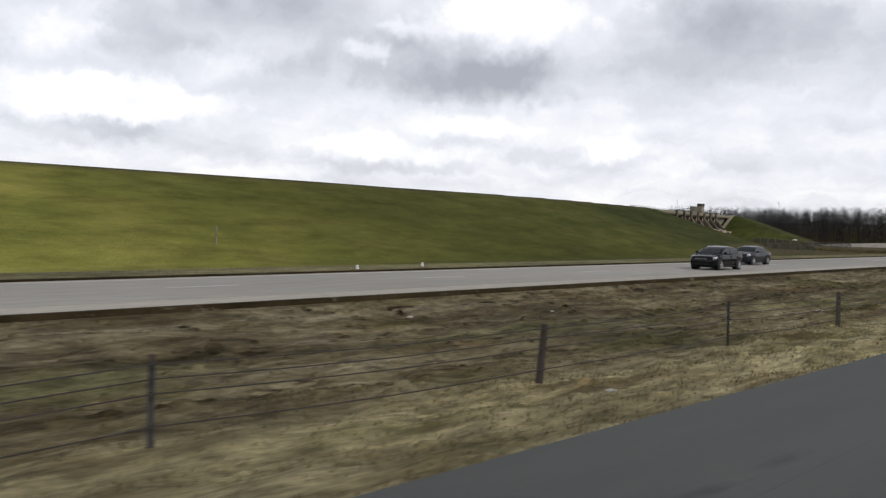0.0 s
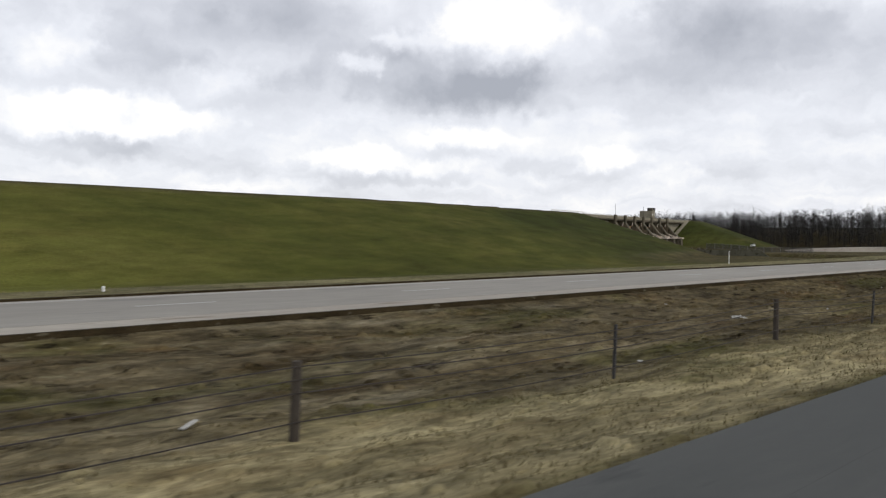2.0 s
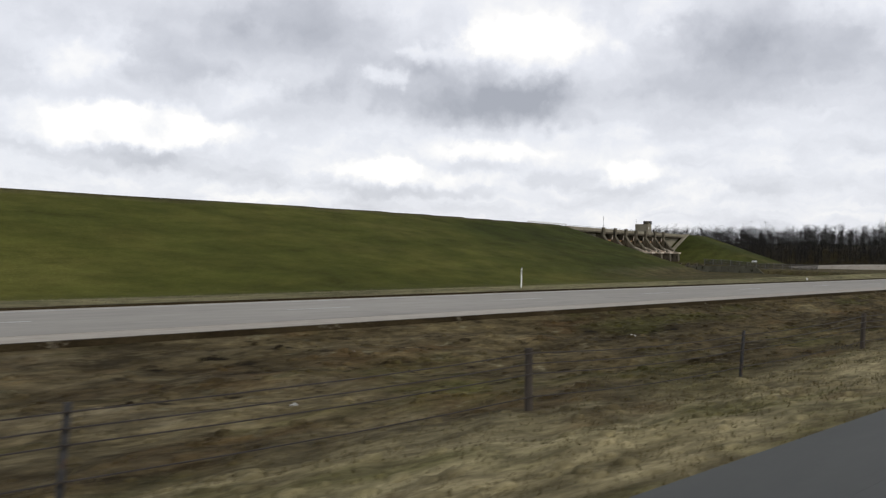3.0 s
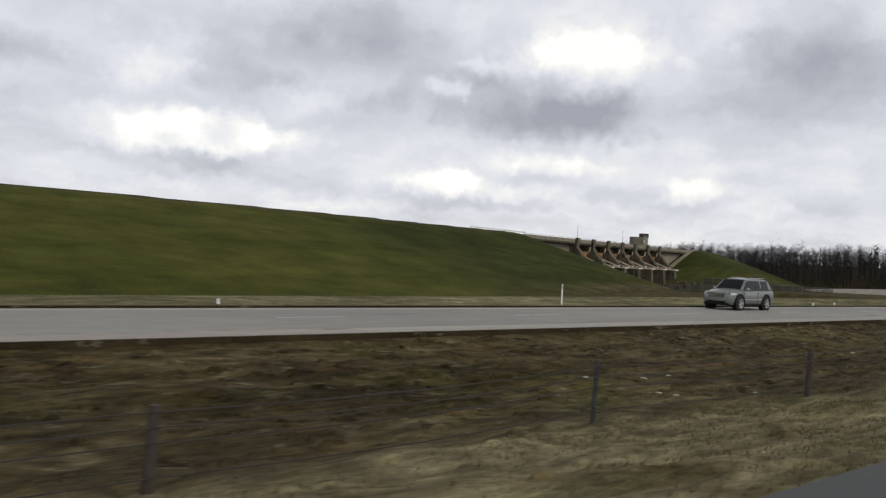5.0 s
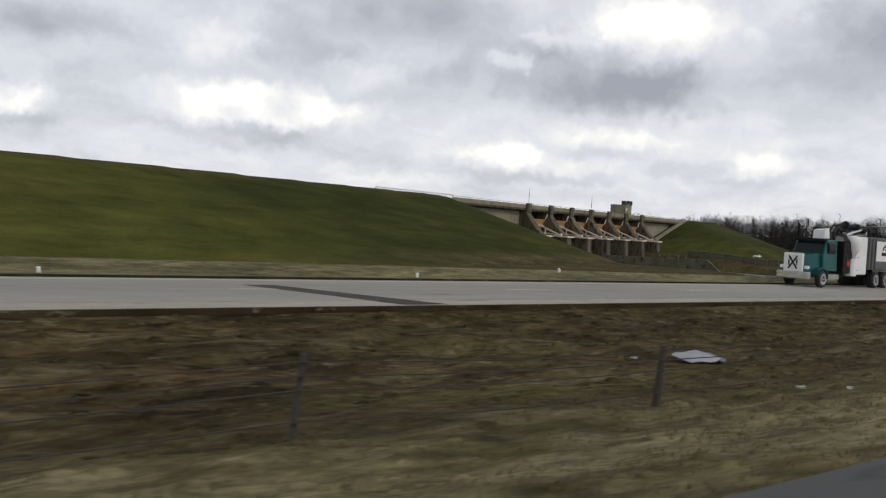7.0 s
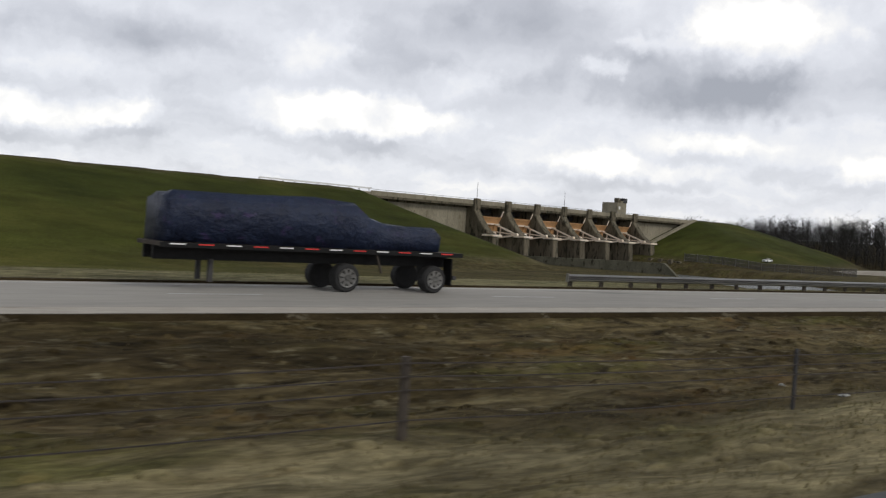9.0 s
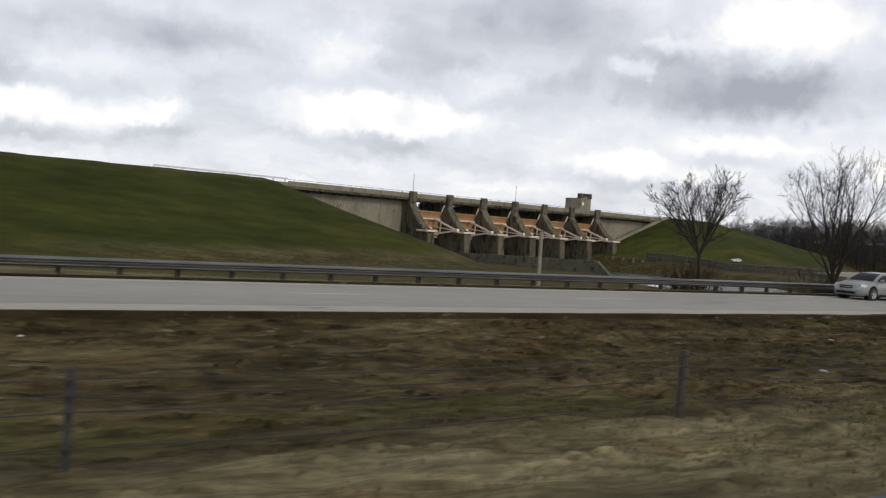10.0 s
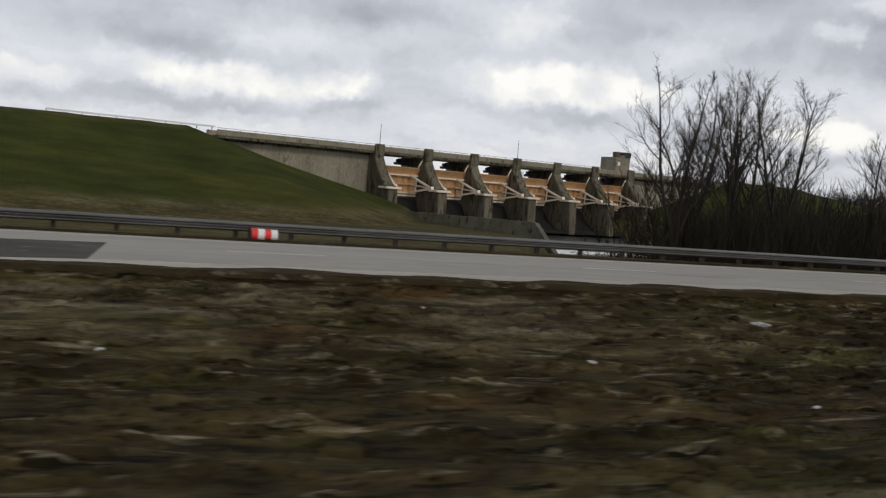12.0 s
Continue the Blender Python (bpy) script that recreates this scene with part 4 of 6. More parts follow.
for x, y in ((67.1, 32.4), (136.5, 34.0), (197.1, 32.5)):
    marker(x, y, 1.15, "slim white plastic delineator post on the grass verge")
for x, y in ((30.0, 32.4), (35.4, 33.2), (79.8, 33.6), (175.9, 32.6), (216.8, 32.3), (226.5, 31.8), (231.6, 32.4), (247.9, 32.5), (259.4, 34.6)):
    marker(x, y, 0.17, "short white survey marker beside the far carriageway", False)
for x, y, wd, hh in ((349.0, 33.6, 0.07, 2.6), (101.2, 148.8, 0.16, 3.6)):
    t_ = thing("sign_post", "tall pale weathered post standing in the grass", "post", Matrix.Translation((x, y, float(land(x, y)))), "verge posts")
    part("post", Shape().box(-wd, wd, -wd, wd, -0.3, hh), MAT["concrete"], t_, bevel=0.015)
    part("cap", Shape().box(-wd - 0.02, wd + 0.02, -wd - 0.02, wd + 0.02, hh, hh + 0.05), MAT["concrete_dark"], t_)

# red and white barrel lying behind the rail
b_ = thing("traffic_drum", "red and white traffic drum lying beside the guard rail", "traffic drum", pose(396.0, 31.52, 0.24, 0, 0, -90) @ Matrix.Diagonal((0.75, 0.55, 0.75, 1)))
for k, m_ in enumerate(("red_paint", "white_paint", "red_paint", "white_paint")):
    part("band", Shape().lathe([(0.285 - 0.008 * k, 0.42 * k), (0.29 - 0.008 * k, 0.42 * k + 0.02), (0.285 - 0.008 * k, 0.418 * (k + 1))], 16), MAT[m_], b_)
part("base_ring", Shape().lathe([(0.33, -0.12), (0.35, -0.06), (0.30, -0.002)], 16), MAT["dark"], b_)

# ---- litter in the median ----
LITTER = [(14.6, 8.9, 0), (26.4, 18.5, 0), (20.5, 19.7, 0), (39.3, 13.9, 1), (70.3, 12.9, 2), (97.5, 15.8, 4), (109.9, 18.6, 1), (105.0, 14.9, 0), (88.9, 13.6, 0), (83.9, 12.5, 0), (98.1, 19.4, 0),
          (150.5, 12.6, 1), (146.8, 12.3, 1), (178.1, 16.0, 0), (179.8, 15.2, 0), (181.0, 15.2, 0), (181.2, 12.5, 0), (178.9, 14.1, 0), (178.0, 13.0, 0), (197.1, 16.5, 0)]
LITTER += [(212.1, 18.7, 4), (215.6, 19.3, 0), (214.2, 15.7, 0), (218.8, 11.7, 1), (242.0, 15.4, 0), (242.0, 10.6, 1), (242.0, 9.5, 0), (247.2, 9.4, 1), (312.8, 13.6, 2), (307.7, 13.3, 0), (307.4, 11.5, 1), (322.2, 19.5, 0), (324.9, 20.3, 0),
           (344.4, 15.0, 0), (342.8, 11.6, 2), (350.3, 18.9, 0), (355.7, 18.2, 0), (353.7, 11.2, 3), (354.7, 11.3, 2)]
LITTER += [(364.9, 19.3, 0), (386.8, 18.7, 1), (374.7, 9.7, 1), (386.0, 15.9, 0), (386.0, 12.2, 0), (407.8, 18.9, 4), (400.3, 14.9, 1), (391.0, 15.6, 0), (398.2, 19.3, 0), (402.5, 11.1, 0), (265.0, 14.0, 0), (288.0, 12.0, 0), (279.0, 16.5, 1), (122.0, 17.5, 1)]
for i, (x, y, k) in enumerate(LITTER):
    z = float(land(x, y))
    r_ = random.Random(i)
    bm = bmesh.new()
    if k == 2:
        s = Shape().box(-0.24, 0.24, -0.045, 0.045, 0.0, 0.035)
        t_ = new("litter", s.mesh("litter", MAT["litter"], bevel=0.01))
        t_.matrix_basis = pose(x, y, z + 0.02, 0, -6, r_.uniform(20, 60))
        tagged(t_, "pale splintered board lying in the dry grass", "litter", "median litter")
    else:
        size = (0.06, 0.09, 0, 0.17, 0.17)[k] * r_.uniform(0.8, 1.2)
        bmesh.ops.create_icosphere(bm, subdivisions=3, radius=1.0)
        for v_ in bm.verts:
            n_ = noise.noise(v_.co * 1.6 + Vector((i * 3.1, 0, 0))) + 0.5 * noise.noise(v_.co * 4.0 + Vector((0, i * 1.7, 0)))
            v_.co *= 1 + 0.9 * n_
            v_.co.x *= size * 1.5
            v_.co.y *= size * 0.8
            v_.co.z *= size * 0.45
        me = bpy.data.meshes.new("litter")
        bm.to_mesh(me)
        me.materials.append(MAT["litter"])
        t_ = new("litter", me)
        t_.matrix_basis = pose(x, y, z + size * 0.25, 0, 0, r_.uniform(0, 180))
        tagged(t_, "crumpled pale plastic bag in the grass" if k else "small scrap of white paper in the grass", "litter", "median litter")
    bm.free()
# large grey sheet lying beyond the fence
pz = float(land(244.3, 14.3))
MAT["pale_sheet"] = surface("pale_grey_plastic", (0.25, 0.26, 0.30), (0.33, 0.34, 0.38), 0.9, 0.5, bump=0.1)


def bent_sheet(x0, x1, w0, w1, rise):
    sh_ = Shape()
    rings_ = []
    for j in range(7):
        f_ = j / 6
        w = (w0 + (w1 - w0) * f_) * (0.55 + 0.45 * math.sin(math.pi * (0.12 + 0.76 * f_)))
        lift = 0.10 + rise * f_ + 0.025 * math.sin(j * 1.3)
        rings_.append([(x0 + (x1 - x0) * f_, -w, lift - 0.07), (x0 + (x1 - x0) * f_, w, lift + 0.05), (x0 + (x1 - x0) * f_, w, lift + 0.065), (x0 + (x1 - x0) * f_, -w, lift - 0.055)])
    return sh_.loft(rings_)


t_ = thing("discarded_sheet", "grey bent plastic sheet lying in the median grass", "litter", pose(244.0, 14.7, pz + 0.07, 0, 0, 4))
part("sheet", bent_sheet(-0.95, 0.42, 0.42, 0.55, 0.03), MAT["pale_sheet"], t_)
part("flap", bent_sheet(0.10, 0.92, 0.50, 0.38, -0.05), MAT["cardboard"], t_, "darker folded flap")

# pale gravel ramp curving up past the flats
ramp_line = [(636, 226, -6.0), (645, 219, -5.2), (657, 208, -4.5), (670, 199, -4.0), (686, 191, -3.7), (706, 184, -3.6), (730, 178, -3.6)]
ramp_s = Shape()
ramp_rings = []
for i, (x, y, z) in enumerate(ramp_line):
    q0, q1 = ramp_line[max(0, i - 1)], ramp_line[min(len(ramp_line) - 1, i + 1)]
    nx_, ny_ = -(q1[1] - q0[1]), q1[0] - q0[0]
    ln_ = math.hypot(nx_, ny_)
    nx_, ny_ = nx_ / ln_, ny_ / ln_
    ramp_rings.append([(x + nx_ * w_, y + ny_ * w_, zz) for w_, zz in ((-3.2, -7.6), (-2.4, z - 0.15), (-1.9, z), (1.9, z), (2.4, z - 0.15), (3.2, -7.6))])
ramp_s.loft(ramp_rings)
tagged(new("gravel_ramp", ramp_s.mesh("gravel_ramp", MAT["shoulder"])), "pale gravel ramp curving across the flats", "ramp", kind="structure")

# ---- bare trees ----
def grow(rng, height, leaders, fork, lean, spread=1.0, fine=1.0):
    """Limbs of a leafless tree: a trunk that forks into leaders, ascending limbs and fine twigs, as two shapes."""
    limbs, twigs = Shape(), Shape()

    def path(p, d, length, r, segs, wander, lift, to, sides, end=0.15):
        out = [(p, r)]
        q = p
        for k in range(segs):
            d = (d + Vector((rng.gauss(0, wander), rng.gauss(0, wander), lift))).normalized()
            e_ = q + d * (length / segs)
            rb = max(0.004, r * (1 - (1 - end) * (k + 1) / segs))
            to.tube(q, e_, out[-1][1], rb, sides, caps=False)
            out.append((e_, rb))
            q = e_
        return out

    def around(d, tilt):
        side = Matrix.Rotation(rng.uniform(0, 2 * math.pi), 3, d) @ d.orthogonal().normalized()
        return (d * math.cos(tilt) + side * math.sin(tilt) + Vector((0, 0, 0.16))).normalized()

    def along(pts, f):
        n = len(pts) - 1
        j = min(n - 1, int(f * n))
        p = pts[j][0].lerp(pts[j + 1][0], f * n - j)
        return p, (pts[j + 1][0] - pts[j][0]).normalized(), pts[j][1]

    r0 = height * 0.0155
    starts = []
    if fork > 0:
        trunk = path(Vector((0, 0, -0.5)), Vector((rng.gauss(0, 0.03), rng.gauss(0, 0.03), 1)).normalized(), fork * height + 0.5, r0 * 1.25, 4, 0.03, 0.05, limbs, 8, 0.8)
        starts = [(trunk[-1][0], r0 * (0.95 if leaders == 1 else 0.72))] * leaders
    else:
        starts = [(Vector((rng.uniform(-0.25, 0.25), rng.uniform(-0.25, 0.25), -0.5)), r0 * 0.75) for _ in range(leaders)]
    turn = rng.uniform(0, 2 * math.pi)
    for k, (p0, rs) in enumerate(starts):
        a = turn + 2 * math.pi * k / leaders + rng.gauss(0, 0.3)
        tilt = lean * rng.uniform(0.55, 1.25) if leaders > 1 else 0.05
        d = Vector((math.cos(a) * tilt, math.sin(a) * tilt, 1)).normalized()
        h = height * (1 - fork) * rng.uniform(0.82, 1.0)
        stem = path(p0, d, h, rs, 11, 0.06, 0.03, limbs, 6, 0.16)
        n = 14 if leaders == 1 else 11
        for m in range(n):
            f = (0.12 if fork > 0 else 0.28) + (0.98 - (0.12 if fork > 0 else 0.28)) * (m + rng.random()) / n
            b0, bd, br = along(stem, min(0.99, f))
            ln = h * (0.46 - 0.34 * f) * rng.uniform(0.7, 1.15) * spread
            limb = path(b0, around(bd, radians(rng.uniform(30, 58))), ln, max(0.018, br * 0.55), 6, 0.075, 0.05, limbs, 4, 0.25)
            for u in range(int(6 * fine)):
                c0, cd, cr = along(limb, rng.uniform(0.18, 0.99))
                lb = ln * rng.uniform(0.34, 0.60)
                sub = path(c0, around(cd, radians(rng.uniform(22, 46))), lb, max(0.012, cr * 0.55), 4, 0.07, 0.03, twigs, 3, 0.3)
                for v in range(max(2, int(4 * fine))):
                    e0, ed, er = along(sub, rng.uniform(0.15, 0.99))
                    lt = lb * rng.uniform(0.32, 0.62)
                    tw_ = path(e0, around(ed, radians(rng.uniform(18, 42))), lt, 0.0080, 2, 0.06, 0.03, twigs, 3, 0.5)
                    for _ in range(2):
                        g0, gd, gr_ = along(tw_, rng.uniform(0.2, 0.95))
                        path(g0, around(gd, radians(rng.uniform(22, 48))), lt * rng.uniform(0.5, 0.85), 0.0060, 1, 0.1, 0.04, twigs, 3, 0.5)
    return limbs, twigs


def tree(x, y, height, leaders, fork, lean, seed, label, spread=1.0, fine=1.0):
    limbs, twigs = grow(random.Random(seed), height, leaders, fork, lean, spread, fine)
    k = height / max(p[2] for p in twigs.v)
    t_ = thing("tree", label, "tree", Matrix.Translation((x, y, float(land(x, y)))) @ Matrix.Diagonal((k, k, k, 1)), "bare trees")
    part("trunk", limbs, MAT["bark"], t_, smooth=True)
    part("crown", twigs, MAT["bark"], t_, "fine bare twigs")
    return t_


tree(360.5, 34.2, 6.9, 8, 0.30, 0.66, 12, "broad leafless tree with a short trunk and a fanned crown", 1.3, 0.85)
tree(377.6, 38.0, 10.6, 6, 0.10, 0.30, 23, "slender leafless tree with a rounded crown of fine twigs", 1.35, 0.95)
tree(423.9, 46.0, 13.8, 4, 0.20, 0.36, 31, "tall leafless tree with forked stems behind the guard rail", 0.9)
for i, (x, y, h, n, fk) in enumerate(((426.3, 48.0, 12.6, 3, 0.25), (428.6, 47.0, 14.6, 2, 0.20), (430.6, 49.0, 15.0, 3, 0.18), (432.8, 47.6, 14.2, 2, 0.25), (435.6, 50.0, 11.0, 3, 0.25), (441.0, 47.5, 12.4, 2, 0.30), (446.5, 50.0, 12.0, 3, 0.22), (453.0, 47.0, 13.0, 2, 0.28))):
    tree(x, y, h, n, fk, 0.26, 40 + i, "tall thin leafless tree in a roadside thicket", 1.15, 1.0)

# low brush under the thicket
def brush_mesh(seed, stems):
    r = random.Random(seed)
    s = Shape()
    for _ in range(stems):
        a = r.uniform(0, 2 * math.pi)
        p = Vector((r.gauss(0, 0.5), r.gauss(0, 0.5), -0.3))
        d = Vector((math.cos(a) * r.uniform(0, 0.75), math.sin(a) * r.uniform(0, 0.75), 1)).normalized()
        h = r.uniform(0.45, 1.0)
        pts_ = [p]
        for k in range(4):
            d = (d + Vector((r.gauss(0, 0.16), r.gauss(0, 0.16), 0.03))).normalized()
            pts_.append(pts_[-1] + d * (h / 4))
        for k in range(4):
            s.tube(pts_[k], pts_[k + 1], 0.0075 - 0.0013 * k, 0.0062 - 0.0013 * k, 3, caps=False)
        for _ in range(12):
            f = r.uniform(0.8, 3.99)
            b0 = pts_[int(f)].lerp(pts_[int(f) + 1], f - int(f))
            e_ = b0 + (d + Vector((r.gauss(0, 0.8), r.gauss(0, 0.8), 0.15))).normalized() * h * r.uniform(0.10, 0.28)
            s.tube(b0, e_, 0.0040, 0.0026, 3, caps=False)
            m_ = b0.lerp(e_, r.uniform(0.4, 0.9))
            s.tube(m_, m_ + (e_ - b0) * 0.5 + Vector((r.gauss(0, 0.05), r.gauss(0, 0.05), 0.02)), 0.0032, 0.0022, 3, caps=False)
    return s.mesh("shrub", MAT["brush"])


brush = [brush_mesh(300 + k, 70) for k in range(4)]
rng = random.Random(9)
spots_ = [(360.3, 34.6, 3.0), (361.1, 35.0, 2.7), (359.8, 35.2, 2.4), (377.3, 38.4, 3.6), (378.2, 38.6, 3.0)]
for k in range(110):
    x = 421.5 + 0.50 * k + rng.uniform(-0.6, 0.6)
    y = rng.uniform(44.0, 54.0)
    spots_.append((x, y, (3.4 if x < 425 else 8.2 + 0.45 * (y - 44.0)) * rng.uniform(0.75, 1.1)))
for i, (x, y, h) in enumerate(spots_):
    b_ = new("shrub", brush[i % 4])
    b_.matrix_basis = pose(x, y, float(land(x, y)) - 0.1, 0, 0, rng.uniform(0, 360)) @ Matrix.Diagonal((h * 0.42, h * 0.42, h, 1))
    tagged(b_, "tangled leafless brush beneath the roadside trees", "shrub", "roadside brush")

# ---- far woods: joined leafless crowns ----
wv, wf = [], []
rng = np.random.default_rng(3)


def far_tree(x, y, z, h):
    r = 0.07 + 0.004 * h
    paths = [((0, 0, -1), (rng.normal(0, 0.3), rng.normal(0, 0.3), h * 0.93), r * 1.5)]
    for _ in range(46):
        zb = h * rng.uniform(0.08, 0.86)
        a = rng.uniform(0, 2 * math.pi)
        ln = h * rng.uniform(0.14, 0.30) * (1.15 - zb / h * 0.75)
        up = rng.uniform(0.1, 0.85)
        paths.append(((0, 0, zb), (math.cos(a) * ln, math.sin(a) * ln, zb + ln * up), r * 0.75))
        for _ in range(2):
            b = a + rng.normal(0, 0.8)
            f = rng.uniform(0.35, 0.95)
            base = (math.cos(a) * ln * f, math.sin(a) * ln * f, zb + ln * up * f)
            paths.append((base, (base[0] + math.cos(b) * ln * 0.55, base[1] + math.sin(b) * ln * 0.55, base[2] + ln * rng.uniform(0.0, 0.45)), r * 0.55))
    for p0, p1, rr in paths:
        k = len(wv)
        for j in range(3):
            t = 2.094 * j
            wv.append((x + p0[0] + rr * math.cos(t), y + p0[1] + rr * math.sin(t), z + p0[2]))
        wv.append((x + p1[0], y + p1[1], z + p1[2]))
        wf.extend([(k, k + 1, k + 3), (k + 1, k + 2, k + 3), (k + 2, k, k + 3)])


count = 0
while count < 2100:
    x, y = rng.uniform(640, 1250), rng.uniform(120, 620)
    d = (x - 700 - 0.44 * (y - 150)) * 0.92
    if d < -10 + 9 * math.sin(y * 0.06) + rng.uniform(0, 8) or (d > 90 and rng.random() < 0.8):
        continue
    h = rng.uniform(13, 19) * (1.0 if d > 30 else 0.92) * (1.08 + 0.20 * math.sin(x * 0.045 + 1.5 * math.sin(y * 0.03)) * math.sin(y * 0.05))
    if rng.random() < 0.02:
        h *= 1.25
    far_tree(x, y, float(land(x, y)), h)
    count += 1
for _ in range(90):
    x = rng.uniform(520, 900)
    far_tree(x, 250 + 0.229 * (x - AX) + rng.uniform(160, 320), 2.0, rng.uniform(9, 15))
me = bpy.data.meshes.new("woods")
me.from_pydata(wv, [], wf)
me.materials.append(MAT["far_wood"])
tagged(new("woods", me), "dark leafless woods on the rise beyond the dam", "woods", kind="stuff")

# ---- dry grass of the median ----
MAT["dry_blade"] = surface("dry_grass_blades", (0.105, 0.085, 0.042), (0.165, 0.138, 0.070), 0.4, 0.9, (0.4, 1, 1), bump=0, spec=0.05, c3=(0.095, 0.093, 0.034), spots=0.60, island=0.25, fine=0.15)
MAT["dark_blade"] = surface("dark_wet_grass", (0.016, 0.013, 0.005), (0.055, 0.045, 0.018), 0.5, 0.9, (0.4, 1, 1), bump=0, spec=0.05, c3=(0.05, 0.053, 0.014), spots=0.55, island=0.5, fine=0.2)


def see_through(m, share):
    """Lets part of the light pass through thin blades."""
    nt = m.node_tree
    bsdf = nt.nodes["Principled BSDF"]
    tr = nt.nodes.new("ShaderNodeBsdfTranslucent")
    nt.links.new(bsdf.inputs["Base Color"].links[0].from_socket, tr.inputs["Color"])
    mx = nt.nodes.new("ShaderNodeMixShader")
    mx.inputs[0].default_value = share
    nt.links.new(bsdf.outputs[0], mx.inputs[1])
    nt.links.new(tr.outputs[0], mx.inputs[2])
    nt.links.new(mx.outputs[0], nt.nodes["Material Output"].inputs[0])


see_through(MAT["dry_blade"], 0.45)
see_through(MAT["dark_blade"], 0.45)


def blades(name, n, xr, yr, keep, hmin, hmax, material, label, seed):
    g = np.random.default_rng(seed)
    x, y = g.uniform(*xr, n), g.uniform(*yr, n)
    k = g.random(n) < keep(x, y)
    x, y = x[k], y[k]
    n = len(x)
    z = land(x, y)
    a = g.uniform(0, 2 * math.pi, n)
    w = g.uniform(0.006, 0.016, n)
    h = g.uniform(hmin, hmax, n)
    lx, ly = g.normal(0, 0.55, n) * h, g.normal(0, 0.4, n) * h
    v = np.empty((n, 3, 3))
    v[:, 0] = np.stack([x - w * np.cos(a), y - w * np.sin(a), z - 0.01], -1)
    v[:, 1] = np.stack([x + w * np.cos(a), y + w * np.sin(a), z - 0.01], -1)
    v[:, 2] = np.stack([x + lx, y + ly, z + h], -1)
    me = bpy.data.meshes.new(name)
    me.vertices.add(3 * n)
    me.vertices.foreach_set("co", v.reshape(-1))
    me.loops.add(3 * n)
    me.loops.foreach_set("vertex_index", np.arange(3 * n, dtype=np.int32))
    me.polygons.add(n)
    me.polygons.foreach_set("loop_start", np.arange(0, 3 * n, 3, dtype=np.int32))
    me.update(calc_edges=True)
    me.materials.append(material)
    return tagged(new(name, me), label, "grass", kind="stuff")


def patchy(x, y):
    return 0.5 + 0.5 * np.sin(x * 0.45 + 2.1 * np.sin(y * 0.7 + 0.05 * x)) * np.sin(y * 1.3 + 0.8 * np.sin(x * 0.23))


def edge_y(x):
    return np.interp(x, [0, 12, 40, 70, 95, 200], [6.0, 5.95, 5.6, 5.25, 5.0, 4.9])


blades("dry_grass", 420000, (-6, 372), (4.9, 21.4), lambda x, y: (y > edge_y(x) + 0.05) * (0.25 + 0.75 * patchy(x, y)) * np.where(y < 12.7 + 0.6 * np.sin(x * 0.13), 0.85, 0.10) * (1 - 0.75 * softstep(x, 335, 372)), 0.03, 0.10, MAT["dry_blade"], "short dry tan grass of the median", 1)
blades("wet_grass", 260000, (320, 452), (4.95, 21.4), lambda x, y: (0.1 + 0.9 * patchy(x, y) ** 2) * softstep(x, 325, 385), 0.03, 0.10, MAT["dark_blade"], "short dark wet grass and weeds on muddy ground", 2)


def tussocks(name, n, xr, yr, keep, rmin, rmax, tall, material, label, category, seed):
    """Low ragged mounds of matted grass or soil, joined."""
    g = np.random.default_rng(seed)
    x, y = g.uniform(*xr, n), g.uniform(*yr, n)
    k = g.random(n) < keep(x, y)
    x, y = x[k], y[k]
    n = len(x)
    z = land(x, y)
    r = rmin + (rmax - rmin) * g.random(n) ** 2
    h = r * tall * g.uniform(0.5, 1.3, n)
    v = np.empty((n, 15, 3))
    turn = g.uniform(0, 6.28, n)
    for j in range(7):
        a = turn + j * 2 * math.pi / 7
        for ring, (rf, zf) in enumerate(((1.0, 0.0), (0.6, 0.75))):
            rr = r * rf * g.uniform(0.65, 1.25, n)
            v[:, ring * 7 + j] = np.stack([x + 1.5 * rr * np.cos(a), y + rr * np.sin(a), z - 0.03 * (1 - ring) + h * zf * g.uniform(0.7, 1.2, n)], -1)
    v[:, 14] = np.stack([x + g.normal(0, 0.2, n) * r, y + g.normal(0, 0.2, n) * r, z + h], -1)
    tri = []
    for j in range(7):
        k2 = (j + 1) % 7
        tri += [(j, k2, 7 + k2), (j, 7 + k2, 7 + j), (7 + j, 7 + k2, 14)]
    f = (np.array(tri)[None] + 15 * np.arange(n)[:, None, None]).reshape(-1)
    me = bpy.data.meshes.new(name)
    me.vertices.add(15 * n)
    me.vertices.foreach_set("co", v.reshape(-1))
    me.loops.add(len(f))
    me.loops.foreach_set("vertex_index", f.astype(np.int32))
    me.polygons.add(len(f) // 3)
    me.polygons.foreach_set("loop_start", np.arange(0, len(f), 3, dtype=np.int32))
    me.polygons.foreach_set("use_smooth", np.ones(len(f) // 3, dtype=bool))
    me.update(calc_edges=True)
    w_ = v.reshape(-1, 3)
    dress(me, w_[:, 0], w_[:, 1], w_[:, 2])
    me.materials.append(material)
    return tagged(new(name, me), label, category, kind="stuff")


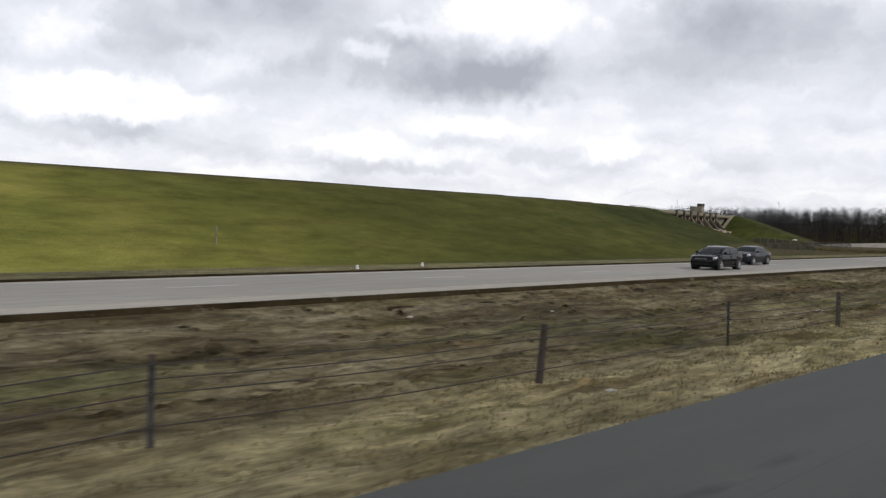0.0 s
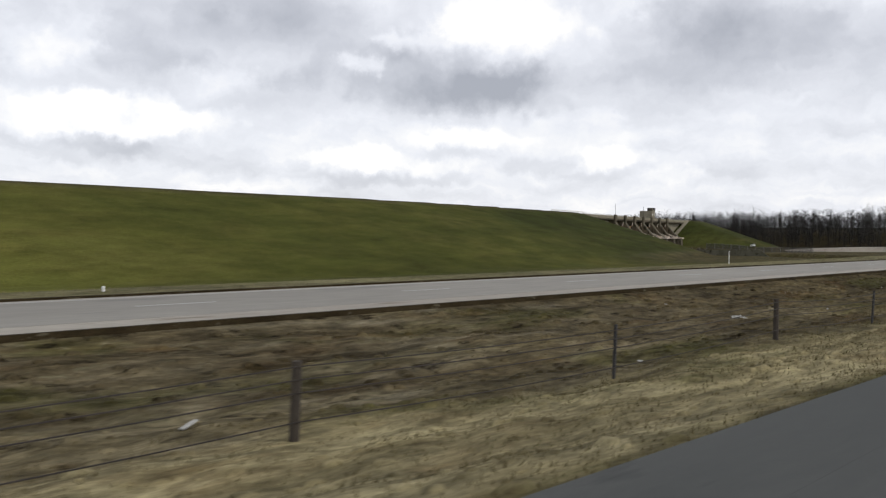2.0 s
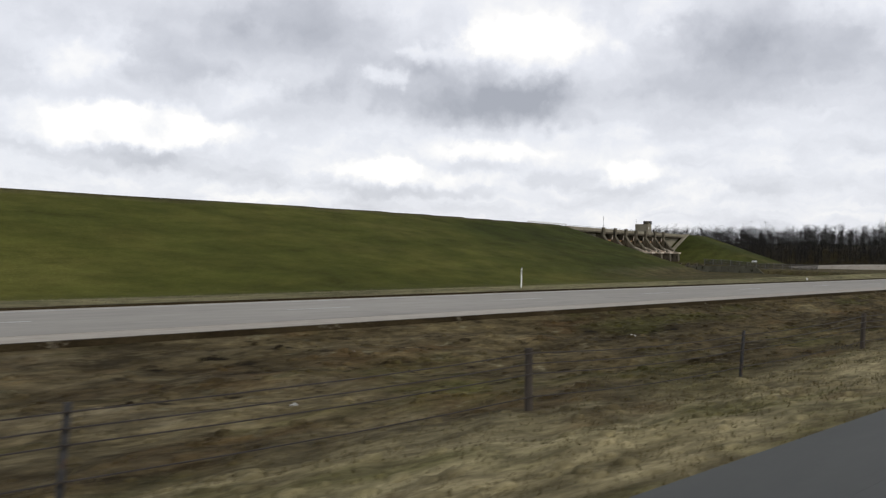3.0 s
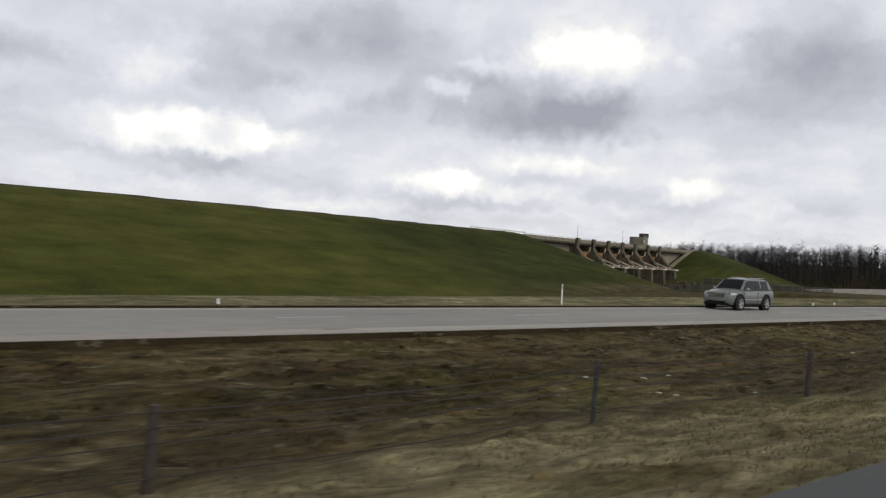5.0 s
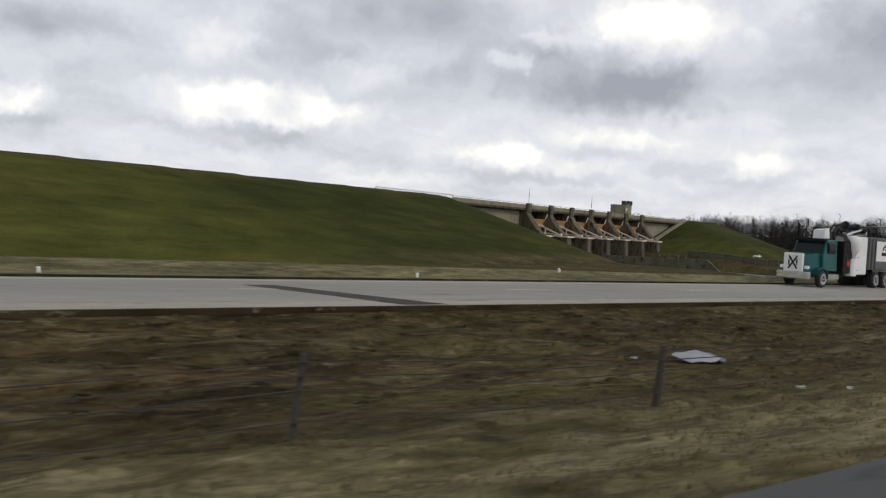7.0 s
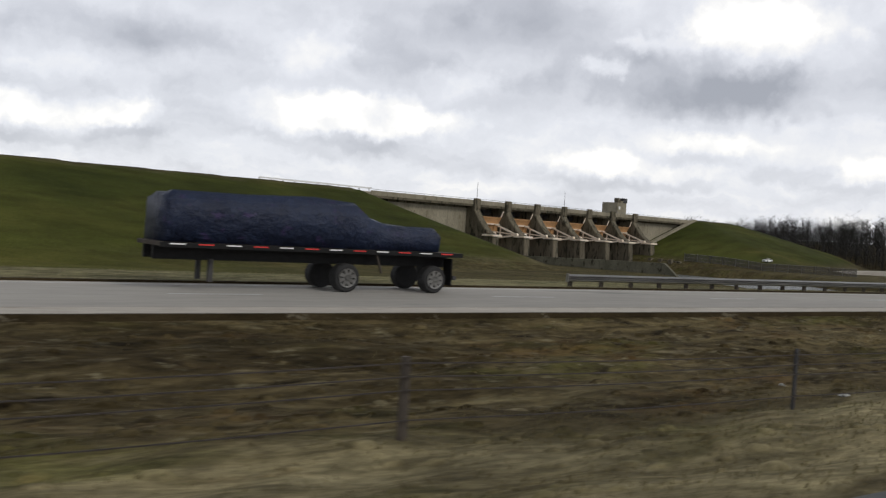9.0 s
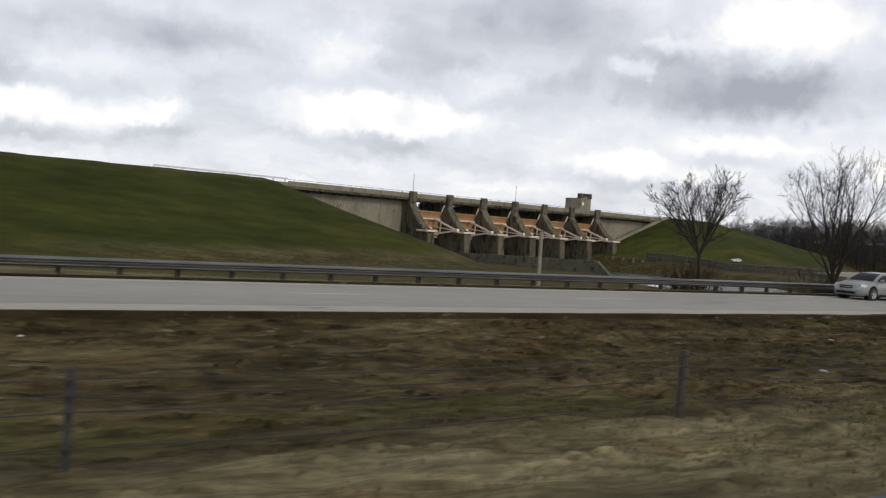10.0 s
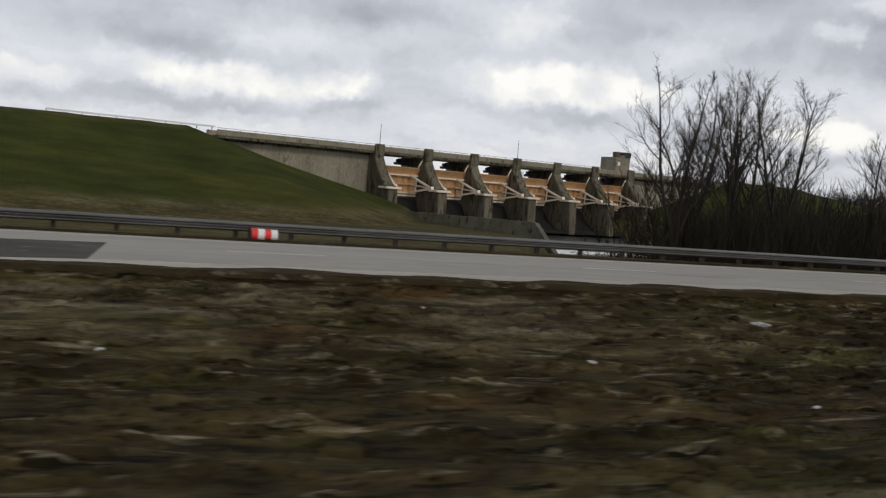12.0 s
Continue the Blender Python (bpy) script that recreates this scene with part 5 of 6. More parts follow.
tussocks("grass_tussocks", 15000, (-6, 350), (5.2, 13.6), lambda x, y: (y > edge_y(x) + 0.35) * (0.15 + 0.85 * patchy(x, y)) * 0.9, 0.06, 0.20, 0.42, MAT["ground"], "low matted tussocks of dry tan grass", "grass", 21)
tussocks("soil_clods", 14000, (-6, 345), (13.2, 21.3), lambda x, y: 0.2 + 0.8 * patchy(x, y), 0.05, 0.20, 0.45, MAT["ground"], "dark brown soil clods and weeds of the median ditch", "soil", 22)
tussocks("muddy_clods", 15000, (335, 452), (5.2, 21.3), lambda x, y: 0.25 + 0.75 * patchy(x, y), 0.05, 0.26, 0.45, MAT["ground"], "dark muddy clods and matted weeds of the median", "soil", 23)
MAT["verge_blade"] = surface("pale_verge_blades", (0.15, 0.13, 0.075), (0.25, 0.215, 0.135), 0.4, 0.9, (0.4, 1, 1), bump=0, island=0.35, fine=0.2)
blades("verge_grass", 60000, (0, 452), (31.3, 37.2), lambda x, y: 0.9 * (1 - softstep(x, 326, 350)), 0.03, 0.09, MAT["verge_blade"], "pale dry grass of the far verge", 5)

# ---- vehicles ----
def paint(name, c, rough=0.25, metal=0.0, spec=0.35):
    m = surface(name, c, tuple(min(1, v * 1.12) for v in c), 1.5, rough, bump=0, metal=metal, spec=spec, fine=0.05)
    m.node_tree.nodes["Principled BSDF"].inputs["Coat Weight"].default_value = 0.1 if spec > 0.3 else 0.0
    return m


MAT["glass_dark"] = surface("tinted_car_glass", (0.006, 0.007, 0.009), (0.010, 0.011, 0.013), 2.0, 0.08, bump=0, spec=0.16, fine=0.02)
MAT["glass_green"] = surface("green_tinted_glass", (0.010, 0.018, 0.017), (0.016, 0.026, 0.025), 2.0, 0.08, bump=0, spec=0.25, fine=0.02)
MAT["glass_grey"] = surface("grey_car_glass", (0.018, 0.021, 0.023), (0.026, 0.03, 0.032), 2.0, 0.08, bump=0, spec=0.2, fine=0.02)
MAT["chrome"] = surface("bright_metal", (0.55, 0.55, 0.56), (0.65, 0.65, 0.66), 3.0, 0.22, bump=0, metal=0.9, fine=0.05)
MAT["lamp_clear"] = surface("headlamp_lens", (0.75, 0.77, 0.80), (0.85, 0.86, 0.88), 4.0, 0.12, bump=0, spec=0.6, fine=0.05)
MAT["lamp_red"] = surface("tail_lamp_lens", (0.30, 0.015, 0.015), (0.38, 0.02, 0.02), 4.0, 0.15, bump=0, spec=0.6, fine=0.05)
MAT["black_trim"] = surface("black_plastic_trim", (0.008, 0.008, 0.008), (0.014, 0.014, 0.014), 4.0, 0.55, bump=0, spec=0.15)


def wheel(parent, x, y, r, w, side, rim_mat="chrome", spokes=5):
    """A wheel with its axle along y; side -1 shows its face towards smaller y."""
    t_ = part("tyre", Shape().lathe([(r * 0.62, -w / 2), (r * 0.9, -w / 2), (r, -w * 0.36), (r, w * 0.36), (r * 0.9, w / 2), (r * 0.62, w / 2)], 22), MAT["dark"], parent, smooth=False, at=Matrix.Translation((x, y, r)))
    yf = side * (w / 2 - 0.015)
    part("rim", Shape().lathe([(r * 0.63, yf - 0.02), (r * 0.64, yf + 0.02)], 22), MAT["black_trim"], t_)
    s = Shape()
    for k in range(spokes):
        a = 2 * math.pi * k / spokes + 0.3
        s.bar((0.05 * math.cos(a), yf + side * 0.03, 0.05 * math.sin(a)), (r * 0.6 * math.cos(a), yf + side * 0.03, r * 0.6 * math.sin(a)), 0.03, r * 0.24)
    s.lathe([(r * 0.18, yf + side * 0.025), (r * 0.14, yf + side * 0.055)], 12)
    part("spokes", s, MAT[rim_mat], t_)
    hoop = Shape()
    n = 22
    prof_ = [(r * 0.57, yf + side * 0.02), (r * 0.655, yf + side * 0.02), (r * 0.655, yf + side * 0.05), (r * 0.57, yf + side * 0.04)]
    rings = []
    for i in range(n + 1):
        a = 2 * math.pi * i / n
        rings.append([(q * math.cos(a), yy, q * math.sin(a)) for q, yy in prof_])
    hoop.loft(rings, close=False)
    part("rim_edge", hoop, MAT[rim_mat], t_)
    return t_


def curve_through(pts, n):
    """Smooth curve through points of (x, a, b, ...), taken at n even steps of its run."""
    pts = [tuple(map(float, q)) for q in pts]
    ext = [tuple(2 * u - w for u, w in zip(pts[0], pts[1]))] + pts + [tuple(2 * u - w for u, w in zip(pts[-1], pts[-2]))]
    out = []
    segs = len(pts) - 1
    for i in range(n + 1):
        f = segs * i / n
        k = min(segs - 1, int(f))
        t = f - k
        p0, p1, p2, p3 = ext[k:k + 4]
        q = []
        for w0, w1, w2, w3 in zip(p0, p1, p2, p3):
            m1, m2 = 0.38 * (w2 - w0), 0.38 * (w3 - w1)
            q.append((2 * t ** 3 - 3 * t * t + 1) * w1 + (t ** 3 - 2 * t * t + t) * m1 + (-2 * t ** 3 + 3 * t * t) * w2 + (t ** 3 - t * t) * m2)
        out.append(tuple(q))
    return out


def car(name, label, category, at, length, width, height, wb, front, hood, belt, roof, ws, rear, color, wr=0.33, trunk=None, suv=False, glass="glass_dark"):
    """A car facing -x. front: overhang; ws: (foot, top) of the windscreen; rear: (roof end, foot) of the rear glass."""
    c = thing(name, label, category, at)
    hw = width / 2
    zt = trunk if trunk else belt
    lift = 0.10 if suv else 0.0
    # lower body: stations of x, top, bottom, half width
    st = [(0.0, hood - 0.32, 0.36 + lift, hw * 0.62), (0.07, hood - 0.20, 0.24 + lift, hw * 0.78), (0.28, hood - 0.10, 0.20 + lift, hw * 0.92), (front * 0.8, hood - 0.04, 0.20 + lift, hw * 0.985), (ws[0] - 0.1, hood + 0.03, 0.20 + lift, hw),
          (ws[0] + 0.4, belt - 0.01, 0.20 + lift, hw), (length * 0.5, belt, 0.20 + lift, hw), (rear[0], belt + 0.03, 0.21 + lift, hw), (rear[1], zt + 0.01, 0.23 + lift, hw * 0.985), (length - 0.30, zt - 0.01, 0.27 + lift, hw * 0.94), (length - 0.06, zt - 0.09, 0.34 + lift, hw * 0.84), (length, zt - 0.24, 0.42 + lift, hw * 0.72)]
    body = Shape()
    rings = []
    for x, top, bot, w in curve_through(st, 44):
        h_ = top - bot
        half = [(w * 0.84, bot), (w * 0.955, bot + 0.07), (w * 0.985, bot + 0.30 * h_), (w, bot + 0.56 * h_), (w * 0.992, bot + 0.74 * h_), (w * 0.955, top - 0.075), (w * 0.90, top - 0.02), (w * 0.72, top + 0.004), (w * 0.35, top + 0.022)]
        rings.append([(x, y, z) for y, z in half] + [(x, -y, z) for y, z in half[::-1]])
    body.loft(rings)
    part("body", body, color, c, smooth=True)
    # cabin shell in body colour with window panes set on it
    wl, wt_ = hw * 0.90, hw * 0.70
    line = curve_through([(ws[0], belt - 0.02), (ws[0] * 0.45 + ws[1] * 0.55, belt * 0.42 + roof * 0.58), (ws[1], roof - 0.055), ((ws[1] + rear[0]) / 2, roof), (rear[0], roof - 0.05), (rear[0] * 0.4 + rear[1] * 0.6, zt * 0.55 + roof * 0.45), (rear[1], zt + 0.0)], 42)

    def side_y(z):
        t = min(1.0, max(0.0, (z - belt) / (roof - belt)))
        return wl + (wt_ - wl) * t ** 1.15

    def roof_at(x):
        for (xa, za), (xb, zb) in zip(line, line[1:]):
            if xa <= x <= xb:
                return za + (zb - za) * (x - xa) / max(1e-6, xb - xa)
        return belt

    shell = Shape()
    rings = []
    for x, z in line:
        zm = max(belt - 0.05, z)
        half = [(wl, belt - 0.07), (side_y(belt + 0.4 * (zm - belt)), belt + 0.4 * (zm - belt)), (side_y(zm - 0.06), max(belt - 0.06, zm - 0.06)), (side_y(zm) * 0.90, zm - 0.012), (side_y(zm) * 0.5, zm + 0.015)]
        rings.append([(x, y, q) for y, q in half] + [(x, -y, q) for y, q in half[::-1]])
    shell.loft(rings)
    part("cabin", shell, color, c, smooth=True)
    mid = (ws[0] + rear[1]) / 2 + 0.02
    if suv:
        spans = [(ws[0] + 0.26, mid - 0.22), (mid - 0.18, rear[0] - 1.02), (rear[0] - 0.86, rear[0] - 0.06)]
    else:
        spans = [(ws[0] + 0.34, mid - 0.10), (mid - 0.02, rear[0] + 0.10), (rear[0] + 0.15, rear[1] - 0.22)]
    for sd in (-1, 1):
        for xa, xb in spans:
            g_ = Shape()
            rings = []
            for i in range(11):
                x = xa + (xb - xa) * i / 10
                z0, z1 = belt + 0.035, max(belt + 0.05, min(roof - 0.115, roof_at(x) - 0.085))
                rings.append([(x, sd * (side_y(z) + o), z) for o, zz in ((0.010, z0), (0.012, (z0 + z1) / 2), (0.010, z1)) for z in (zz,)] + [(x, sd * (side_y(z) - 0.02), z) for z in (z1, z0)])
            g_.loft(rings)
            part("side_window", g_, MAT[glass], c, "dark tinted side window")
    for nm, ka, kb in (("windscreen", 0.10, 0.92), ("rear_window", 0.12, 0.86)):
        x0, x1 = (ws[0], ws[1]) if nm == "windscreen" else (rear[0], rear[1])
        g_ = Shape()
        rings = []
        for i in range(9):
            x = x0 + (x1 - x0) * (ka + (kb - ka) * i / 8)
            z = roof_at(x)
            w = side_y(z) * 0.86
            rings.append([(x, -w, z + 0.012), (x, -w * 0.5, z + 0.03), (x, w * 0.5, z + 0.03), (x, w, z + 0.012), (x, w, z - 0.05), (x, -w, z - 0.05)])
        g_.loft(rings)
        part(nm, g_, MAT[glass], c, smooth=False)
    for sd in (-1, 1):
        for xw in (front, front + wb):
            arch = Shape()
            rings = []
            for i in range(17):
                a = math.pi * (-0.06 + 1.12 * i / 16)
                rings.append([(xw + q * math.cos(a), sd * yy, wr + 0.02 + q * math.sin(a)) for q, yy in ((wr + 0.09, hw - 0.10), (wr + 0.09, hw + 0.014), (wr + 0.13, hw + 0.014), (wr + 0.15, hw - 0.10))])
            arch.loft(rings)
            part("wheel_arch", arch, MAT["black_trim"] if suv else color, c, smooth=True)
            part("wheel_well", Shape().tube((xw, sd * (hw - 0.26), wr + 0.02), (xw, sd * (hw + 0.004), wr + 0.02), wr + 0.095, n=26), MAT["black_trim"], c)
            wheel(c, xw, sd * (hw - 0.085), wr, 0.22, sd, "chrome", 6 if suv else 5)
        part("headlamp", Shape().loft([[(0.10, sd * hw * 0.56, hood - 0.27), (0.12, sd * hw * 0.60, hood - 0.30), (0.12, sd * hw * 0.60, hood - 0.21), (0.10, sd * hw * 0.56, hood - 0.21)],
                                       [(0.13, sd * hw * 0.78, hood - 0.29), (0.15, sd * hw * 0.86, hood - 0.29), (0.21, sd * hw * 0.84, hood - 0.15), (0.19, sd * hw * 0.76, hood - 0.15)],
                                       [(0.34, sd * hw * 0.93, hood - 0.24), (0.46, sd * hw * 0.985, hood - 0.23), (0.58, sd * hw * 0.965, hood - 0.115), (0.40, sd * hw * 0.90, hood - 0.105)]]), MAT["lamp_clear"], c, "clear headlamp", smooth=True)
        part("tail_lamp", Shape().box(length - 0.20, length - 0.03, min(sd * hw * 0.58, sd * hw * 0.86), max(sd * hw * 0.58, sd * hw * 0.86), zt - 0.30, zt - 0.12), MAT["lamp_red"], c, "red tail lamp", bevel=0.03)
        mx = ws[0] + 0.36
        part("mirror", Shape().box(mx, mx + 0.16, min(sd * (hw - 0.02), sd * (hw + 0.17)), max(sd * (hw - 0.02), sd * (hw + 0.17)), belt + 0.01, belt + 0.15), MAT["chrome"] if suv else color, c, bevel=0.04)
        for xh in (mid - 0.26, mid + 0.78):
            part("door_handle", Shape().box(xh, xh + 0.17, min(sd * (hw - 0.03), sd * (hw + 0.02)), max(sd * (hw - 0.03), sd * (hw + 0.02)), belt - 0.19, belt - 0.155), MAT["chrome"] if suv else color, c, bevel=0.008)
        for xs in (ws[0] + 0.16, mid - 0.05, rear[0] - 0.05):
            part("door_seam", Shape().box(xs, xs + 0.014, min(sd * (hw - 0.04), sd * (hw + 0.002)), max(sd * (hw - 0.04), sd * (hw + 0.002)), 0.40 + lift, belt - 0.10), MAT["black_trim"], c)
        part("sill", Shape().box(front + wr + 0.1, front + wb - wr - 0.1, min(sd * (hw - 0.1), sd * (hw - 0.002)), max(sd * (hw - 0.1), sd * (hw - 0.002)), 0.20 + lift, 0.30 + lift), MAT["black_trim"], c, bevel=0.02)
        if suv:
            part("side_moulding", Shape().box(front + wr + 0.14, front + wb - wr - 0.14, min(sd * (hw - 0.04), sd * (hw + 0.022)), max(sd * (hw - 0.04), sd * (hw + 0.022)), 0.60, 0.67), MAT["chrome"], c, "bright side moulding", bevel=0.01)
    part("grille", Shape().box(-0.02, 0.08, -hw * 0.42, hw * 0.42, hood - 0.36, hood - 0.20), MAT["black_trim"], c, bevel=0.02)
    part("grille_bar", Shape().box(-0.035, 0.0, -hw * 0.40, hw * 0.40, hood - 0.295, hood - 0.265), MAT["chrome"], c, bevel=0.008)
    part("lower_intake", Shape().box(-0.01, 0.14, -hw * 0.60, hw * 0.60, 0.30 + lift, 0.43 + lift), MAT["black_trim"], c, bevel=0.02)
    part("underbody", Shape().box(0.4, length - 0.4, -hw * 0.8, hw * 0.8, 0.16 + lift, 0.30 + lift), MAT["black_trim"], c)
    if suv:
        part("front_grille", Shape().box(-0.05, 0.06, -hw * 0.50, hw * 0.50, hood - 0.42, hood - 0.17), MAT["steel_post"], c, "broad dark grille", bevel=0.03)
        for k in range(3):
            part("grille_slat", Shape().box(-0.07, -0.045, -hw * 0.46, hw * 0.46, hood - 0.38 + 0.075 * k, hood - 0.36 + 0.075 * k), MAT["chrome"], c)
        for sd in (-1, 1):
            part("roof_rail", Shape().bar((ws[1] + 0.5, sd * wt_ * 0.86, roof + 0.05), (rear[0] - 0.2, sd * wt_ * 0.86, roof + 0.05), 0.035, 0.045), MAT["chrome"], c)
        part("bumper", Shape().box(-0.04, 0.30, -hw * 0.80, hw * 0.80, 0.30, 0.42), MAT["black_trim"], c, "black lower bumper", bevel=0.05)
        part("rear_bumper", Shape().box(length - 0.25, length + 0.08, -hw * 0.82, hw * 0.82, 0.42, 0.58), MAT["black_trim"], c, bevel=0.05)
    return c


K = 1.05
SC = Matrix.Diagonal((K, K, K, 1))
car("sedan", "silver four-door sedan driving on the far carriageway", "car", Matrix.Translation((366.7, 29.55, 0)) @ SC, 4.83, 1.76, 1.43, 2.72, 1.0, 0.92, 0.93, 1.41, (1.15, 2.05), (3.40, 4.15), paint("silver_paint", (0.29, 0.30, 0.285), 0.28, 0.4), 0.32, 1.0)
car("suv", "large silver-grey sport utility vehicle with dark windows and bright side moulding", "car", Matrix.Translation((208.3, 29.55, 0)) @ SC, 5.2, 2.03, 1.9, 3.10, 1.0, 1.14, 1.17, 1.86, (1.25, 2.15), (4.55, 5.02), paint("silver_grey_paint", (0.20, 0.213, 0.192), 0.30, 0.45), 0.42, None, True)
car("hatchback", "black compact car on the far carriageway", "car", Matrix.Translation((51.5, 25.35, 0)) @ Matrix.Diagonal((0.96, 0.96, 0.98, 1)), 4.45, 1.80, 1.47, 2.65, 0.92, 0.95, 0.98, 1.46, (0.98, 1.98), (3.35, 4.02), paint("black_paint", (0.002, 0.002, 0.003), 0.15, 0.0, 0.25), 0.33, 1.02, glass="glass_grey")
car("sedan", "dark grey sedan on the far carriageway", "car", Matrix.Translation((62.5, 28.0, 0)) @ Matrix.Diagonal((0.91, 0.91, 0.91, 1)), 4.8, 1.80, 1.46, 2.75, 0.98, 0.98, 0.97, 1.45, (1.2, 1.98), (3.45, 4.15), paint("dark_grey_paint", (0.010, 0.013, 0.016), 0.2, 0.0, 0.28), 0.33, 1.01, glass="glass_grey")



def vac_truck(at):
    c = thing("vacuum_truck", "teal vacuum tank truck with grey body and black boom", "truck", at)
    teal = paint("teal_paint", (0.004, 0.070, 0.070), 0.3, 0.0, 0.25)
    grey = surface("grey_tank_panel", (0.085, 0.088, 0.09), (0.12, 0.124, 0.126), 1.0, 0.55, bump=0.05)
    white = MAT["white_paint"]
    part("bumper", Shape().box(0.26, 0.58, -1.08, 1.08, 0.48, 0.92), MAT["chrome"], c, bevel=0.05)
    hood = Shape()
    hood.loft([[(0.45, -0.62, 0.85), (0.45, 0.62, 0.85), (0.45, 0.60, 1.90), (0.45, -0.60, 1.90)], [(1.3, -0.85, 0.85), (1.3, 0.85, 0.85), (1.3, 0.72, 2.03), (1.3, -0.72, 2.03)], [(2.3, -0.98, 0.85), (2.3, 0.98, 0.85), (2.3, 0.88, 2.12), (2.3, -0.88, 2.12)]])
    part("hood", hood, teal, c, bevel=0.04)
    part("grille", Shape().box(0.28, 0.46, -0.64, 0.64, 0.90, 2.02), white, c, "white winter grille cover", bevel=0.04)
    x_ = Shape()
    x_.bar((0.265, -0.28, 1.08), (0.265, 0.28, 1.84), 0.02, 0.10).bar((0.262, 0.28, 1.08), (0.262, -0.28, 1.84), 0.02, 0.10)
    x_.box(0.258, 0.275, -0.30, -0.22, 1.28, 1.64).box(0.258, 0.275, 0.22, 0.30, 1.28, 1.64)
    part("grille_cross", x_, MAT["black_trim"], c, "black crossed straps")
    cab = Shape()
    cab.loft([[(2.0, -1.05, 1.0), (2.0, 1.05, 1.0), (2.0, 1.05, 1.95), (2.0, -1.05, 1.95)], [(2.3, -1.08, 1.0), (2.3, 1.08, 1.0), (2.42, 0.98, 2.88), (2.42, -0.98, 2.88)], [(3.8, -1.08, 1.0), (3.8, 1.08, 1.0), (3.8, 1.0, 2.94), (3.8, -1.0, 2.94)]])
    part("cab", cab, teal, c, bevel=0.05)
    part("windscreen", Shape().loft([[(1.99, -0.93, 2.06), (1.99, 0.93, 2.06), (2.29, 0.88, 2.76), (2.29, -0.88, 2.76)], [(2.12, -0.93, 2.06), (2.12, 0.93, 2.06), (2.40, 0.88, 2.76), (2.40, -0.88, 2.76)]]), MAT["glass_green"], c, "green tinted windscreen")
    part("visor", Shape().box(2.05, 2.5, -1.02, 1.02, 2.80, 2.98), MAT["black_trim"], c, bevel=0.03)
    for sd in (-1, 1):
        part("fender", Shape().loft([[(x, sd * 0.72, z), (x, sd * 1.2, z), (x, sd * 1.2, z + 0.09), (x, sd * 0.72, z + 0.09)] for x, z in ((1.15, 0.72), (1.3, 1.0), (1.65, 1.14), (2.05, 1.12), (2.38, 0.9), (2.48, 0.62))]), teal, c)
        part("side_window", Shape().box(2.55, 3.5, min(sd * 1.0, sd * 1.075), max(sd * 1.0, sd * 1.075), 2.08, 2.74), MAT["glass_dark"], c, bevel=0.01)
        part("headlamp", Shape().box(0.40, 0.62, min(sd * 0.68, sd * 0.95), max(sd * 0.68, sd * 0.95), 1.08, 1.28), MAT["lamp_clear"], c, "clear headlamp", bevel=0.03)
        part("mirror", Shape().box(2.18, 2.24, min(sd * 1.22, sd * 1.34), max(sd * 1.22, sd * 1.34), 2.2, 2.55), MAT["black_trim"], c, bevel=0.02)
        part("step", Shape().box(2.6, 3.9, min(sd * 0.85, sd * 1.2), max(sd * 0.85, sd * 1.2), 0.5, 0.85), MAT["chrome"], c, bevel=0.04)
        wheel(c, 1.85, sd * 1.05, 0.53, 0.30, sd, "chrome", 12)
        for xa in (8.9, 10.3, 11.7):
            wheel(c, xa, sd * 0.98, 0.53, 0.5, sd, "chrome", 12)
            part("mudguard", Shape().box(xa - 0.6, xa + 0.6, min(sd * 0.75, sd * 1.22), max(sd * 0.75, sd * 1.22), 1.14, 1.2), MAT["black_trim"], c)
        part("mud_flap", Shape().box(12.5, 12.54, min(sd * 0.75, sd * 1.2), max(sd * 0.75, sd * 1.2), 0.3, 1.1), MAT["black_trim"], c)
    part("exhaust", Shape().tube((2.75, 1.12, 1.0), (2.75, 1.12, 3.9), 0.07, n=10), MAT["black_trim"], c)
    part("chassis", Shape().box(0.6, 12.4, -0.5, 0.5, 0.62, 0.95), MAT["black_trim"], c)
    part("equipment_bay", Shape().box(4.25, 5.5, -1.2, 1.2, 0.9, 2.9), MAT["black_trim"], c, "dark equipment bay with hoses", bevel=0.04)
    part("hose_coil", Shape().lathe([(0.10, -0.05), (0.22, -0.05), (0.22, 0.05), (0.10, 0.05)], 18), MAT["lamp_red"], c, "dark red hose reel", at=Matrix.Translation((4.8, -1.25, 1.55)))
    for k in range(4):
        hs = Shape()
        for p0, p1 in zip([(4.3 + 0.17 * k, -1.22, 1.0), (4.27 + 0.17 * k, -1.27, 1.9), (4.35 + 0.17 * k, -1.24, 2.9)], [(4.27 + 0.17 * k, -1.27, 1.9), (4.35 + 0.17 * k, -1.24, 2.9), (4.9 + 0.15 * k, -0.7, 3.35)]):
            hs.tube(p0, p1, 0.05, n=7)
        part("hose", hs, MAT["dark"] if k % 2 else MAT["steel_post"], c)
    part("water_tank", Shape().tube((5.62, -1.05, 0.75), (5.62, -1.05, 1.85), 0.36, n=16), white, c, "white upright water tank")
    part("cyclone", Shape().lathe([(0.12, -0.70), (0.46, -0.15), (0.50, 0.10), (0.50, 0.42), (0.42, 0.58), (0.22, 0.66)], 20), white, c, "white cyclone separator", smooth=True, at=Matrix.Translation((5.66, -1.12, 2.62)) @ pose(0, 0, 0, 90, 0, 0))
    part("cabinet", Shape().box(5.9, 7.4, -1.24, 1.24, 0.85, 3.25), white, c, "tall white cabinet", bevel=0.04)
